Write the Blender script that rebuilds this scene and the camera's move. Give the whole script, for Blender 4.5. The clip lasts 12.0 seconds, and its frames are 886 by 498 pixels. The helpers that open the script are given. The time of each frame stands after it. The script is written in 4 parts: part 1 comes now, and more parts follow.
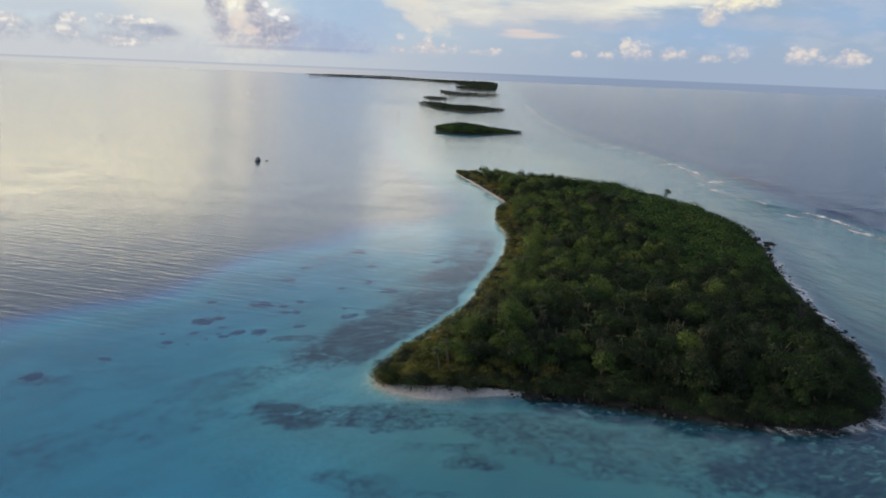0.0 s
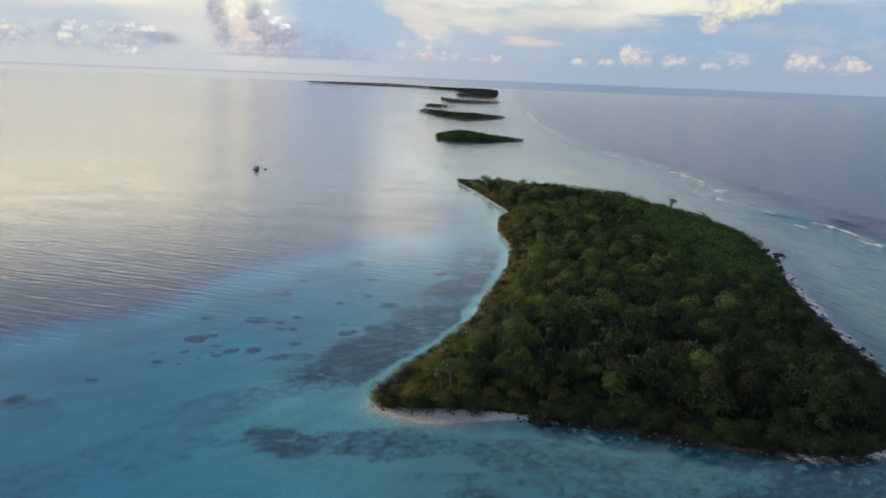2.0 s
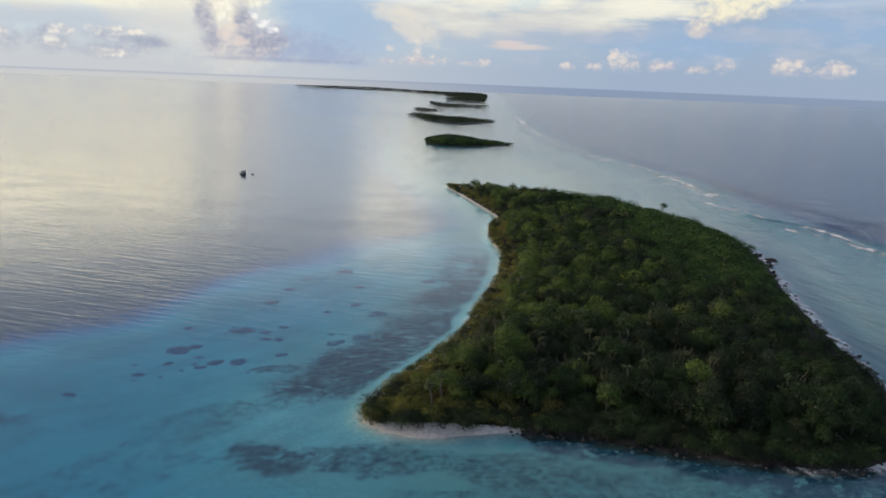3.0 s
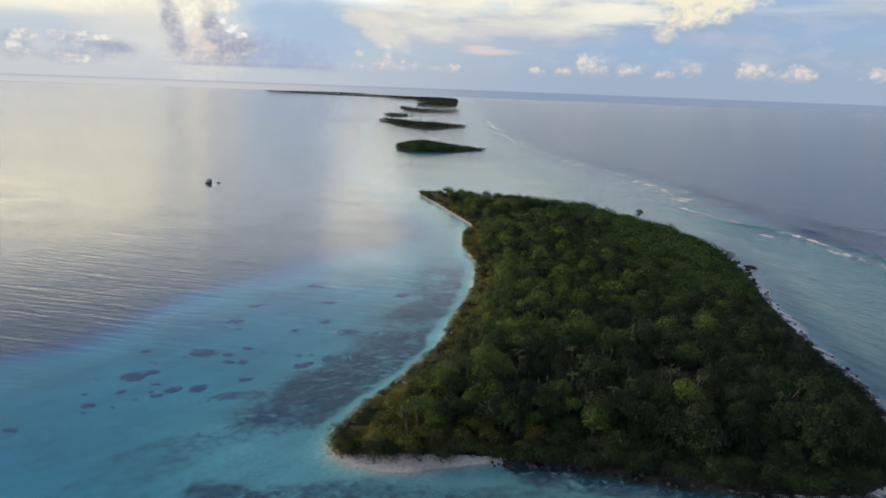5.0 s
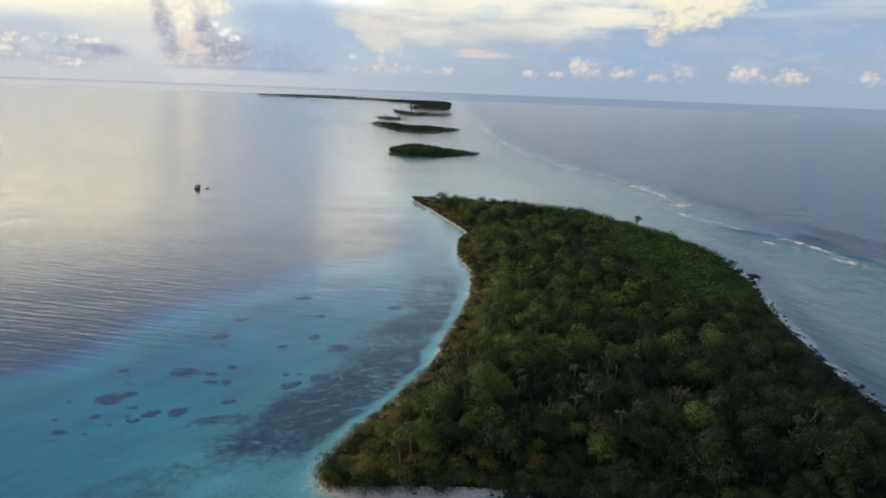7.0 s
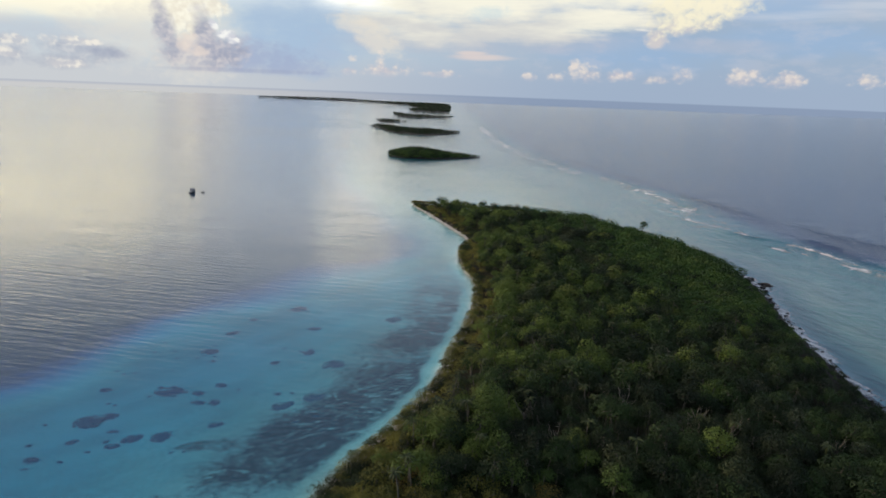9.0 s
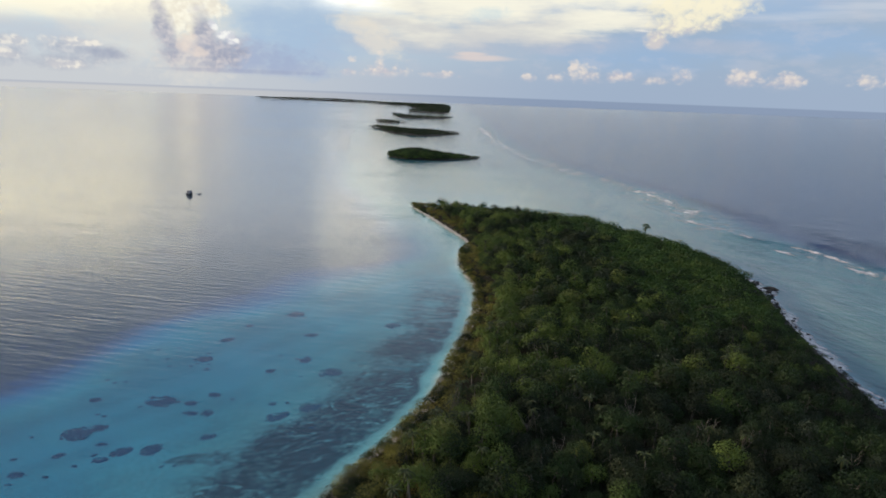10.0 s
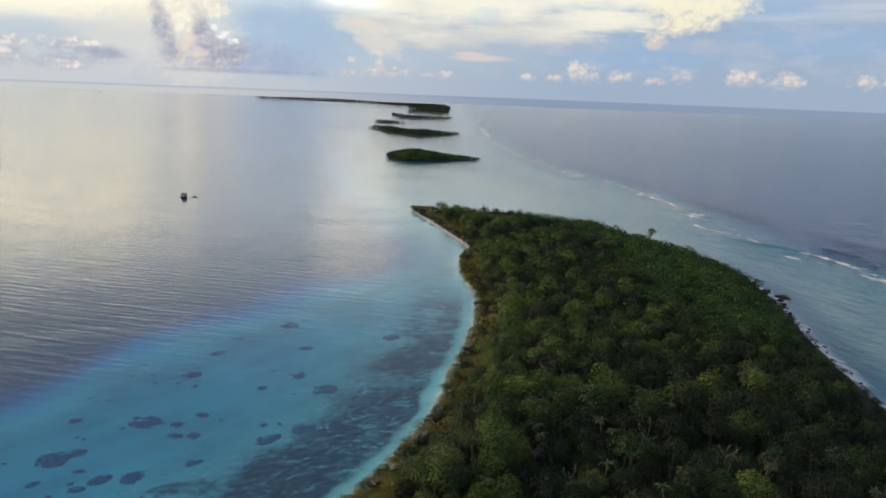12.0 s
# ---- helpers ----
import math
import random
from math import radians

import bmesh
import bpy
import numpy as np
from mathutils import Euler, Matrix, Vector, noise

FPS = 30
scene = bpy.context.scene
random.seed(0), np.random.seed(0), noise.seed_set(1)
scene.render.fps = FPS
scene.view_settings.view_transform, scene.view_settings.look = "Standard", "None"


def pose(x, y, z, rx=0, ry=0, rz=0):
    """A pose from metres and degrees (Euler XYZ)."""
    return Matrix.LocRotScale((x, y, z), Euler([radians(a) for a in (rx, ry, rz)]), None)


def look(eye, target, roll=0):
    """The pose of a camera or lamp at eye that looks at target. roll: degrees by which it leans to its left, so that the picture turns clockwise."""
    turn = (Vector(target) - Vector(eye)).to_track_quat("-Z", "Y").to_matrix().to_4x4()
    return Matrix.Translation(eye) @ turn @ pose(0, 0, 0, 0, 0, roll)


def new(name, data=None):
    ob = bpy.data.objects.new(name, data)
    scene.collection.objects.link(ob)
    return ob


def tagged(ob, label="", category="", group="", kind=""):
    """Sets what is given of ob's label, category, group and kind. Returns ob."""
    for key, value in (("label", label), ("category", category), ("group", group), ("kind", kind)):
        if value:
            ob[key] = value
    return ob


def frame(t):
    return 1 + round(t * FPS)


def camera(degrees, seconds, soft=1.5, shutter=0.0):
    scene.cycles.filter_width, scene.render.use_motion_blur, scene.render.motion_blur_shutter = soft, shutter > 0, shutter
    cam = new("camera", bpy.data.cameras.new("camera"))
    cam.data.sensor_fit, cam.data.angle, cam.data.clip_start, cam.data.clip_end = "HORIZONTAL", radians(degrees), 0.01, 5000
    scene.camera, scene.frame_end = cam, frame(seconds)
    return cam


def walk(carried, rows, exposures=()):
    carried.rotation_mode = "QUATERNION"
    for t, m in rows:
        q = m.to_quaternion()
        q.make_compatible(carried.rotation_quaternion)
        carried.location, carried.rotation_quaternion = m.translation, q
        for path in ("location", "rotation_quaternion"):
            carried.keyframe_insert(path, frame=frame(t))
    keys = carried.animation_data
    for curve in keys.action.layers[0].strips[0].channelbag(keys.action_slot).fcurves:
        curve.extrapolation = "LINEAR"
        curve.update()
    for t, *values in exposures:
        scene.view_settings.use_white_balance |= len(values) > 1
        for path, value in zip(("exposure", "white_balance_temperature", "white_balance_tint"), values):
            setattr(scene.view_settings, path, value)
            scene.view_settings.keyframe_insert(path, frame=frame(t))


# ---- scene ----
cam = camera(62.67, 12.0, soft=1.7)
ROWS = [
    (0.0, 0.00, 0.00, 70.00, 76.070, -2.260, 0.560),
    (0.5, -0.11, 1.74, 70.18, 76.174, -2.218, 0.569),
    (1.0, -0.24, 3.57, 70.25, 76.288, -2.226, 0.601),
    (1.5, -0.39, 5.68, 70.15, 76.456, -2.228, 0.601),
    (2.0, -0.52, 7.91, 70.10, 76.612, -2.243, 0.602),
    (2.5, -0.63, 10.12, 70.06, 76.773, -2.313, 0.575),
    (3.0, -0.69, 12.47, 70.10, 76.936, -2.250, -0.261),
    (3.5, -0.74, 15.06, 70.19, 77.074, -2.188, -1.425),
    (5.5, -0.93, 25.52, 70.35, 77.460, -2.084, -2.663),
    (6.0, -0.96, 28.05, 70.42, 77.522, -2.091, -2.924),
    (6.5, -0.96, 30.57, 70.43, 77.590, -2.089, -3.071),
    (7.0, -0.88, 33.12, 70.43, 77.654, -2.110, -3.053),
    (9.0, -0.75, 43.62, 70.44, 77.819, -2.132, -3.089),
    (9.5, -0.73, 46.31, 70.41, 77.845, -2.120, -3.109),
    (10.0, -0.60, 48.83, 70.41, 77.871, -2.127, -3.125),
    (10.5, -0.52, 51.40, 70.43, 77.894, -2.105, -3.169),
    (11.0, -0.54, 53.87, 70.54, 77.896, -2.150, -3.145),
    (11.5, -0.55, 56.30, 70.69, 77.891, -2.173, -3.146),
    (12.0, -0.55, 58.76, 70.80, 77.885, -2.182, -3.170),
]
walk(cam, [(t, pose(x, y, z, rx, ry, rz)) for t, x, y, z, rx, ry, rz in ROWS])


# ---------------------------------------------------------------- node helpers
class Nodes:
    """Short hand for wiring a node tree."""

    def __init__(self, tree):
        self.tree = tree
        tree.nodes.clear()

    def add(self, kind, **settings):
        n = self.tree.nodes.new(kind)
        for key, value in settings.items():
            setattr(n, key, value)
        return n

    def put(self, socket, value):
        if isinstance(value, bpy.types.NodeSocket):
            self.tree.links.new(value, socket)
        else:
            socket.default_value = value

    def m(self, op, a, b=0.0, c=0.0, clamp=False):
        n = self.add("ShaderNodeMath", operation=op, use_clamp=clamp)
        for s, v in zip(n.inputs, (a, b, c)):
            self.put(s, v)
        return n.outputs[0]

    def step(self, x, low, high, to_low=0.0, to_high=1.0):
        n = self.add("ShaderNodeMapRange", interpolation_type="SMOOTHSTEP")
        for s, v in zip(n.inputs, (x, low, high, to_low, to_high)):
            self.put(s, v)
        return n.outputs[0]

    def mix(self, f, a, b, blend="MIX"):
        n = self.add("ShaderNodeMix", data_type="RGBA", blend_type=blend)
        self.put(n.inputs[0], f)
        for s, v in ((n.inputs[6], a), (n.inputs[7], b)):
            self.put(s, (*v, 1) if isinstance(v, tuple) and len(v) == 3 else v)
        return n.outputs[2]

    def noise(self, vector, scale, detail=3.0, rough=0.5, distortion=0.0):
        n = self.add("ShaderNodeTexNoise")
        if vector is not None:
            self.put(n.inputs["Vector"], vector)
        self.put(n.inputs["Scale"], scale)
        self.put(n.inputs["Detail"], detail)
        self.put(n.inputs["Roughness"], rough)
        self.put(n.inputs["Distortion"], distortion)
        return n.outputs[0]

    def scaled(self, vector, x, y, z, turn=0.0):
        n = self.add("ShaderNodeMapping")
        self.put(n.inputs[0], vector)
        self.put(n.inputs["Rotation"], (0, 0, radians(turn)))
        self.put(n.inputs["Scale"], (x, y, z))
        return n.outputs[0]

    def along(self, vector, x, y, z, turn):
        """Scaled along axes that are turned first."""
        return self.scaled(self.scaled(vector, 1, 1, 1, -turn), x, y, z)

    def xyz(self, x, y, z=0.0):
        n = self.add("ShaderNodeCombineXYZ")
        for s, v in zip(n.inputs, (x, y, z)):
            self.put(s, v)
        return n.outputs[0]

    def split(self, vector):
        n = self.add("ShaderNodeSeparateXYZ")
        self.put(n.inputs[0], vector)
        return n.outputs

    def attr(self, name):
        return self.add("ShaderNodeAttribute", attribute_name=name).outputs["Fac"]


# ---------------------------------------------------------------- sky, clouds and sun
SUN_AZIMUTH, SUN_HEIGHT = -80.0, 15.0   # degrees from north to the east, degrees over the horizon

world = bpy.data.worlds.new("evening_sky")
scene.world = world
world.use_nodes = True
w = Nodes(world.node_tree)
way = w.add("ShaderNodeTexCoord").outputs["Generated"]
dx, dy, dz = w.split(way)
az = w.m("MULTIPLY", w.m("ARCTAN2", dx, dy), 57.2958)
el = w.m("MULTIPLY", w.m("ARCSINE", dz), 57.2958)
sky = w.add("ShaderNodeTexSky", sky_type="NISHITA", sun_disc=False, sun_elevation=radians(SUN_HEIGHT),
            sun_rotation=radians(SUN_AZIMUTH), air_density=1.0, dust_density=1.6, ozone_density=1.2)
clear = w.mix(1.0, sky.outputs[0], (0.075, 0.075, 0.075), "MULTIPLY")
# a thin veil that turns the clear sky milky towards the horizon
veil = w.mix(w.step(az, -22.0, 22.0), (0.60, 0.70, 0.77), (0.36, 0.47, 0.62))
high_veil = w.mix(w.step(az, -20.0, 30.0), (1.34, 1.38, 1.42), (0.60, 0.66, 0.76))
veil = w.mix(w.m("MULTIPLY", w.step(el, 4.8, 10.0), w.step(w.m("ABSOLUTE", az), 140.0, 60.0)), veil, high_veil)
top_veil = w.mix(w.step(az, -60.0, 60.0), (0.435, 0.48, 0.555), (0.28, 0.36, 0.55))
veil = w.mix(w.step(el, 9.5, 20.0), veil, top_veil)
base = w.mix(w.step(el, 14.0, 45.0, 0.94, 0.55), clear, veil)
base = w.mix(w.step(el, 0.3, 3.2, 0.85, 0.0), base, w.mix(w.step(az, -24.0, 18.0), (0.595, 0.61, 0.635), (0.352, 0.438, 0.575)))

def lin(r, g, b):
    """A colour as a screen names it, 0 to 255, as light."""
    return tuple((v / 255 / 12.92) if v < 10.3 else ((v / 255 + 0.055) / 1.055) ** 2.4 for v in (r, g, b))


flat = w.xyz(az, el)
n_big = w.noise(w.scaled(flat, 0.10, 0.45, 1, 6.0), 1.0, 5.0, 0.55)
n_mid = w.noise(w.scaled(flat, 0.35, 0.8, 1, 8.0), 1.0, 6.0, 0.58)
n_torn = w.noise(w.scaled(flat, 1.3, 1.7, 1, 20.0), 1.0, 5.0, 0.55, 0.4)
soft_edge = w.m("MULTIPLY", w.m("SUBTRACT", n_mid, 0.5), 3.0)
torn_edge = w.m("MULTIPLY", w.m("SUBTRACT", n_torn, 0.5), 2.4)
fibre = w.m("MULTIPLY", w.m("SUBTRACT", w.noise(w.scaled(flat, 0.16, 1.6, 1, 9.0), 1.0, 4.0, 0.6, 0.5), 0.5), 4.0)


def puffs(across, up):
    """Rounded billows, seen a little to one side: three sizes of overlapping domes."""
    at = w.xyz(w.m("ADD", w.m("ADD", az, across), w.m("MULTIPLY", w.m("SUBTRACT", n_torn, 0.5), 0.9)), w.m("ADD", el, up))
    out = 0.0
    for size, weight in ((0.62, 0.8), (1.5, 0.62), (3.4, 0.4)):
        cell = w.add("ShaderNodeTexVoronoi", feature="SMOOTH_F1")
        w.put(cell.inputs["Vector"], w.scaled(at, 1.0, 1.15, 1.0))
        w.put(cell.inputs["Scale"], size)
        w.put(cell.inputs["Smoothness"], 0.35)
        out = w.m("ADD", out, w.m("MULTIPLY", w.m("SUBTRACT", 0.46, cell.outputs["Distance"]), weight))
    return out


billow = puffs(0.0, 0.0)
heap_edge = w.m("ADD", w.m("MULTIPLY", billow, 1.9), w.m("MULTIPLY", torn_edge, 0.35))
lit = w.m("SUBTRACT", billow, puffs(0.20, -0.22))     # lit from above and from the west


def bank(places, edge, low=0.0, high=0.9, base_cut=1.0):
    """How much of a bank of clouds, each (azimuth, height, half width, half height, lean), lies in this direction. base_cut: how flat their undersides are."""
    out = None
    for a, e, ra, re, *lean in places:
        across, up = w.m("SUBTRACT", az, a), w.m("SUBTRACT", el, e)
        if lean:
            across = w.m("SUBTRACT", across, w.m("MULTIPLY", up, lean[0]))
        u, v = w.m("DIVIDE", across, ra), w.m("DIVIDE", up, re)
        v = w.m("MAXIMUM", v, w.m("MULTIPLY", v, -base_cut))
        k = w.m("SUBTRACT", 1.0, w.m("ADD", w.m("MULTIPLY", u, u), w.m("MULTIPLY", v, v)))
        out = k if out is None else w.m("MAXIMUM", out, k)
    return w.step(w.m("ADD", w.m("MAXIMUM", out, -3.0), edge), low, high)


def lay(amount, share, colour):
    """Lay a cloud over the sky so far."""
    global base
    base = w.mix(w.m("MULTIPLY", amount, share), base, colour)


# the bright bank round the hidden sun, over the west
glow = w.m("MULTIPLY", w.m("ADD", w.step(az, -14.6, -15.8, 0.0, 0.36), w.step(w.m("ADD", az, w.m("MULTIPLY", soft_edge, 0.5)), -17.2, -21.0, 0.0, 0.64)), w.step(el, 3.8, 7.4))
glow = w.m("MULTIPLY", glow, w.step(az, -95.0, -45.0))
glow = w.m("MULTIPLY", glow, w.step(el, 12.2, 6.8))
glow = w.m("MULTIPLY", glow, w.step(n_big, 0.25, 0.55, 0.72, 1.0))
base = w.mix(glow, base, (3.8, 3.30, 2.05))
cream = w.m("MULTIPLY", w.step(az, -12.5, -18.0), w.step(w.m("ADD", el, w.m("MULTIPLY", soft_edge, 0.8)), 2.9, 4.9))
lay(w.m("MULTIPLY", cream, w.step(el, 9.0, 7.0)), 0.85, lin(250, 244, 222))
# a second, weaker bank
side = w.m("MULTIPLY", w.step(w.m("ABSOLUTE", w.m("ADD", az, 3.2)), 4.6, 1.2), w.m("MULTIPLY", w.step(el, 5.2, 7.6), w.step(el, 16.0, 9.5)))
lay(side, 0.95, (2.15, 2.06, 1.76))

# clear blue between the clouds
lay(bank([(-7.6, 3.8, 4.6, 2.6), (17.5, 3.3, 6.5, 1.3), (29.0, 4.3, 6.5, 1.1), (27.0, 6.6, 3.5, 1.2)], soft_edge, -0.9, 1.2), 0.62, lin(152, 183, 218))
lay(w.m("MULTIPLY", w.step(n_mid, 0.46, 0.66), w.m("MULTIPLY", w.step(el, 0.9, 2.4), w.step(el, 12.0, 7.0))), w.step(az, -14.0, 0.0, 0.0, 0.34), lin(196, 198, 208))

# the high sheet: grey beneath, bright towards its upper side
lay(bank([(3.0, 3.6, 8.0, 0.9), (11.0, 3.9, 6.5, 0.8), (23.0, 3.9, 5.0, 0.5), (-26.0, 3.2, 8.0, 0.7)], soft_edge, -0.9, 1.3), 0.45, lin(186, 190, 203))
sheet = bank([(4.5, 7.0, 10.0, 2.3), (1.0, 4.6, 4.6, 1.5, -1.6), (8.5, 4.6, 6.6, 0.9), (14.0, 5.6, 5.0, 0.9), (13.0, 7.8, 12.0, 1.5), (13.0, 10.0, 11.0, 2.4)], w.m("ADD", w.m("MULTIPLY", soft_edge, 0.6), w.m("MULTIPLY", fibre, 0.35)), -0.5, 0.9)
lay(sheet, 0.92, w.mix(w.step(w.m("ADD", n_big, w.m("MULTIPLY", w.m("SUBTRACT", el, 5.0), 0.10)), 0.34, 0.68), lin(212, 212, 210), lin(251, 247, 228)))
lay(bank([(6.3, 5.9, 1.5, 0.55, 1.0)], torn_edge, -0.6, 1.2), 0.45, lin(190, 215, 226))
lay(bank([(-1.9, 3.6, 1.5, 1.1, -0.9), (-3.4, 4.6, 1.8, 0.8, -1.5)], w.m("ADD", torn_edge, soft_edge), -0.9, 1.1), 0.6, lin(236, 228, 212))
lay(bank([(6.0, 2.66, 2.5, 0.26, 0.6), (5.2, 2.95, 1.2, 0.2)], w.m("MULTIPLY", fibre, 0.4), -0.5, 1.0), 0.75, lin(226, 211, 205))
lay(bank([(29.5, 5.95, 6.0, 0.38, 3.0), (33.0, 6.6, 4.0, 0.3, 3.0)], fibre, -0.9, 1.6), 0.5, lin(208, 214, 224))
# the thick bright heap hanging from the sheet
hang = bank([(20.6, 5.5, 2.3, 1.0, 0.6), (22.6, 6.5, 2.4, 1.1), (18.7, 4.35, 0.9, 0.8), (20.0, 6.6, 2.2, 0.8)], w.m("ADD", w.m("MULTIPLY", billow, 0.7), torn_edge), -0.7, 1.0, 1.2)
lay(hang, 0.92, w.mix(w.step(w.m("ADD", w.m("MULTIPLY", lit, 0.9), w.m("MULTIPLY", w.m("SUBTRACT", el, 4.3), 0.42)), -0.1, 0.75), lin(210, 205, 205), lin(251, 243, 214)))
lay(bank([(17.7, 4.95, 0.55, 0.12, -2.5)], torn_edge, -0.4, 0.8), 0.7, lin(236, 234, 228))

# the tall heaped cloud in the west: a blue-grey foot, two grey limbs, and light between them
mild_edge = w.m("ADD", w.m("MULTIPLY", billow, 1.1), w.m("MULTIPLY", torn_edge, 0.45))
lay(bank([(-15.5, 2.6, 3.4, 2.6), (-18.6, 3.2, 4.2, 2.2)], mild_edge, -1.0, 1.0), 0.62, lin(226, 223, 215))
lay(bank([(-10.8, 1.8, 4.6, 1.5, -1.1)], mild_edge, -0.6, 1.0), w.step(el, 0.6, 1.05, 0.0, 0.8), lin(164, 177, 205))
lay(bank([(-15.4, 1.9, 2.7, 1.4)], mild_edge, -0.7, 0.9), w.step(el, 0.5, 1.0, 0.0, 0.85), w.mix(w.step(lit, -0.35, 0.4), lin(188, 188, 198), lin(216, 211, 209)))
lay(bank([(-16.0, 5.2, 1.7, 2.3), (-14.5, 5.7, 1.5, 1.3)], mild_edge, -0.7, 0.8), 0.92, w.mix(w.step(lit, -0.3, 0.35), lin(238, 231, 214), lin(254, 250, 232)))
limbs = bank([(-17.2, 3.5, 0.85, 2.5, -0.22), (-14.4, 3.2, 0.85, 2.3, -0.22), (-13.2, 2.3, 1.7, 1.2)], mild_edge, -0.55, 1.0)
lay(limbs, 0.88, w.mix(w.step(lit, -0.35, 0.5), lin(160, 165, 184), lin(204, 200, 205)))
lay(bank([(-15.75, 2.8, 0.75, 0.75), (-15.0, 2.2, 0.7, 0.4)], mild_edge, -0.5, 0.9), 0.7, lin(230, 217, 208))
lay(bank([(-13.9, 4.2, 0.36, 0.45, -0.5), (-13.1, 3.5, 0.7, 0.42), (-12.6, 3.1, 0.5, 0.3)], mild_edge, -0.3, 0.8), 0.9, w.mix(w.step(lit, -0.2, 0.3), lin(214, 215, 223), lin(250, 250, 246)))
lay(bank([(-11.8, 1.0, 5.4, 0.16, 7.0)], w.m("MULTIPLY", torn_edge, 0.4), -0.8, 1.0), 0.32, lin(150, 158, 186))
# the low bank further west
lay(bank([(-26.8, 1.8, 1.9, 1.0), (-22.8, 1.9, 3.4, 0.85, -1.8), (-20.8, 1.75, 1.3, 0.7), (-31.0, 1.6, 2.0, 1.0), (-24.0, 1.2, 2.6, 0.6)], mild_edge, -0.8, 1.0), 0.7, w.mix(w.step(lit, -0.35, 0.45), lin(166, 172, 189), lin(204, 205, 210)))
lay(bank([(-21.2, 1.85, 1.5, 0.45, -1.5)], mild_edge, -0.6, 1.0), 0.6, lin(152, 161, 184))
lay(bank([(-26.4, 2.4, 1.0, 0.38), (-24.6, 2.45, 0.8, 0.42), (-23.0, 2.5, 1.2, 0.32), (-21.9, 2.4, 0.7, 0.26), (-27.0, 1.5, 0.7, 0.4), (-24.3, 1.0, 0.8, 0.4), (-23.2, 0.95, 0.9, 0.36), (-30.4, 2.1, 0.7, 0.5)], mild_edge, -0.3, 1.0), 0.8,
    w.mix(w.step(lit, -0.2, 0.3), lin(208, 207, 210), lin(246, 240, 228)))
# the row of small heaps over the horizon
heaps = bank([(-4.2, 1.15, 0.7, 0.40), (-3.8, 2.2, 0.35, 0.3), (-1.0, 1.25, 2.2, 0.6), (-1.7, 1.9, 0.45, 1.0), (-0.6, 1.6, 0.4, 0.5), (2.3, 1.25, 1.7, 0.3), (3.4, 1.35, 0.6, 0.3), (9.6, 1.3, 0.55, 0.35), (11.6, 1.28, 0.9, 0.4),
              (13.7, 1.55, 1.25, 1.0), (12.9, 2.3, 0.45, 0.6), (16.2, 1.65, 0.8, 0.45), (17.0, 1.75, 0.5, 0.45), (20.7, 1.85, 0.8, 0.65), (19.2, 1.4, 1.0, 0.35), (25.1, 1.65, 1.9, 0.7), (25.6, 2.1, 0.6, 0.4),
              (27.6, 1.55, 1.4, 0.75), (32.7, 1.6, 1.3, 0.65)], w.m("ADD", heap_edge, w.m("MULTIPLY", torn_edge, 0.5)), -0.5, 1.4, 1.1)
heaps = w.m("MULTIPLY", heaps, w.step(el, 0.7, 1.7))
lay(heaps, w.step(az, -14.0, 14.0, 0.92, 0.78), w.mix(w.step(w.m("ADD", lit, w.m("MULTIPLY", w.m("SUBTRACT", el, 1.6), 0.35)), -0.3, 0.4), lin(206, 197, 202), lin(240, 227, 214)))
# loose cloud over the rest of the dome
rest = w.noise(w.scaled(way, 2.2, 2.2, 5.0), 1.0, 5.0, 0.55)
rest = w.m("MULTIPLY", w.step(rest, 0.42, 0.66), w.step(el, 8.0, 18.0))
base = w.mix(w.m("MULTIPLY", rest, 0.6), base, (0.575, 0.61, 0.665))
# the far sea, past the last of the modelled water
farsea = w.mix(w.step(az, -20.0, 12.0), w.mix(w.step(el, -0.24, -0.44), (0.47, 0.50, 0.565), (0.60, 0.605, 0.61)), (0.26, 0.33, 0.46))
base = w.mix(w.step(el, -0.16, -0.26), base, farsea)
back = w.add("ShaderNodeBackground")
w.put(back.inputs[0], base)
w.put(back.inputs[1], 1.0)
w.put(w.add("ShaderNodeOutputWorld").inputs[0], back.outputs[0])

sun_data = bpy.data.lights.new("sun", "SUN")
sun_data.energy, sun_data.angle, sun_data.color = 2.4, radians(10), (1.0, 0.81, 0.57)
sun = new("sun", sun_data)
a, e = radians(SUN_AZIMUTH), radians(SUN_HEIGHT)
sun.matrix_world = look((0, 0, 200), (-math.sin(a) * math.cos(e), -math.cos(a) * math.cos(e), 200 - math.sin(e)))


# ---------------------------------------------------------------- materials
def material(name):
    mat = bpy.data.materials.new(name)
    mat.use_nodes = True
    return mat, Nodes(mat.node_tree)


def finish(n, shader):
    n.put(n.add("ShaderNodeOutputMaterial").inputs[0], shader)


def principled(n, colour, rough, bump=None, strength=0.3, distance=0.1, **more):
    p = n.add("ShaderNodeBsdfPrincipled")
    n.put(p.inputs["Base Color"], (*colour, 1) if isinstance(colour, tuple) and len(colour) == 3 else colour)
    n.put(p.inputs["Roughness"], rough)
    for key, value in more.items():
        n.put(p.inputs[key.replace("_", " ")], value)
    if bump is not None:
        b = n.add("ShaderNodeBump")
        n.put(b.inputs["Height"], bump)
        n.put(b.inputs["Strength"], strength)
        n.put(b.inputs["Distance"], distance)
        n.put(p.inputs["Normal"], b.outputs[0])
    return p.outputs[0]


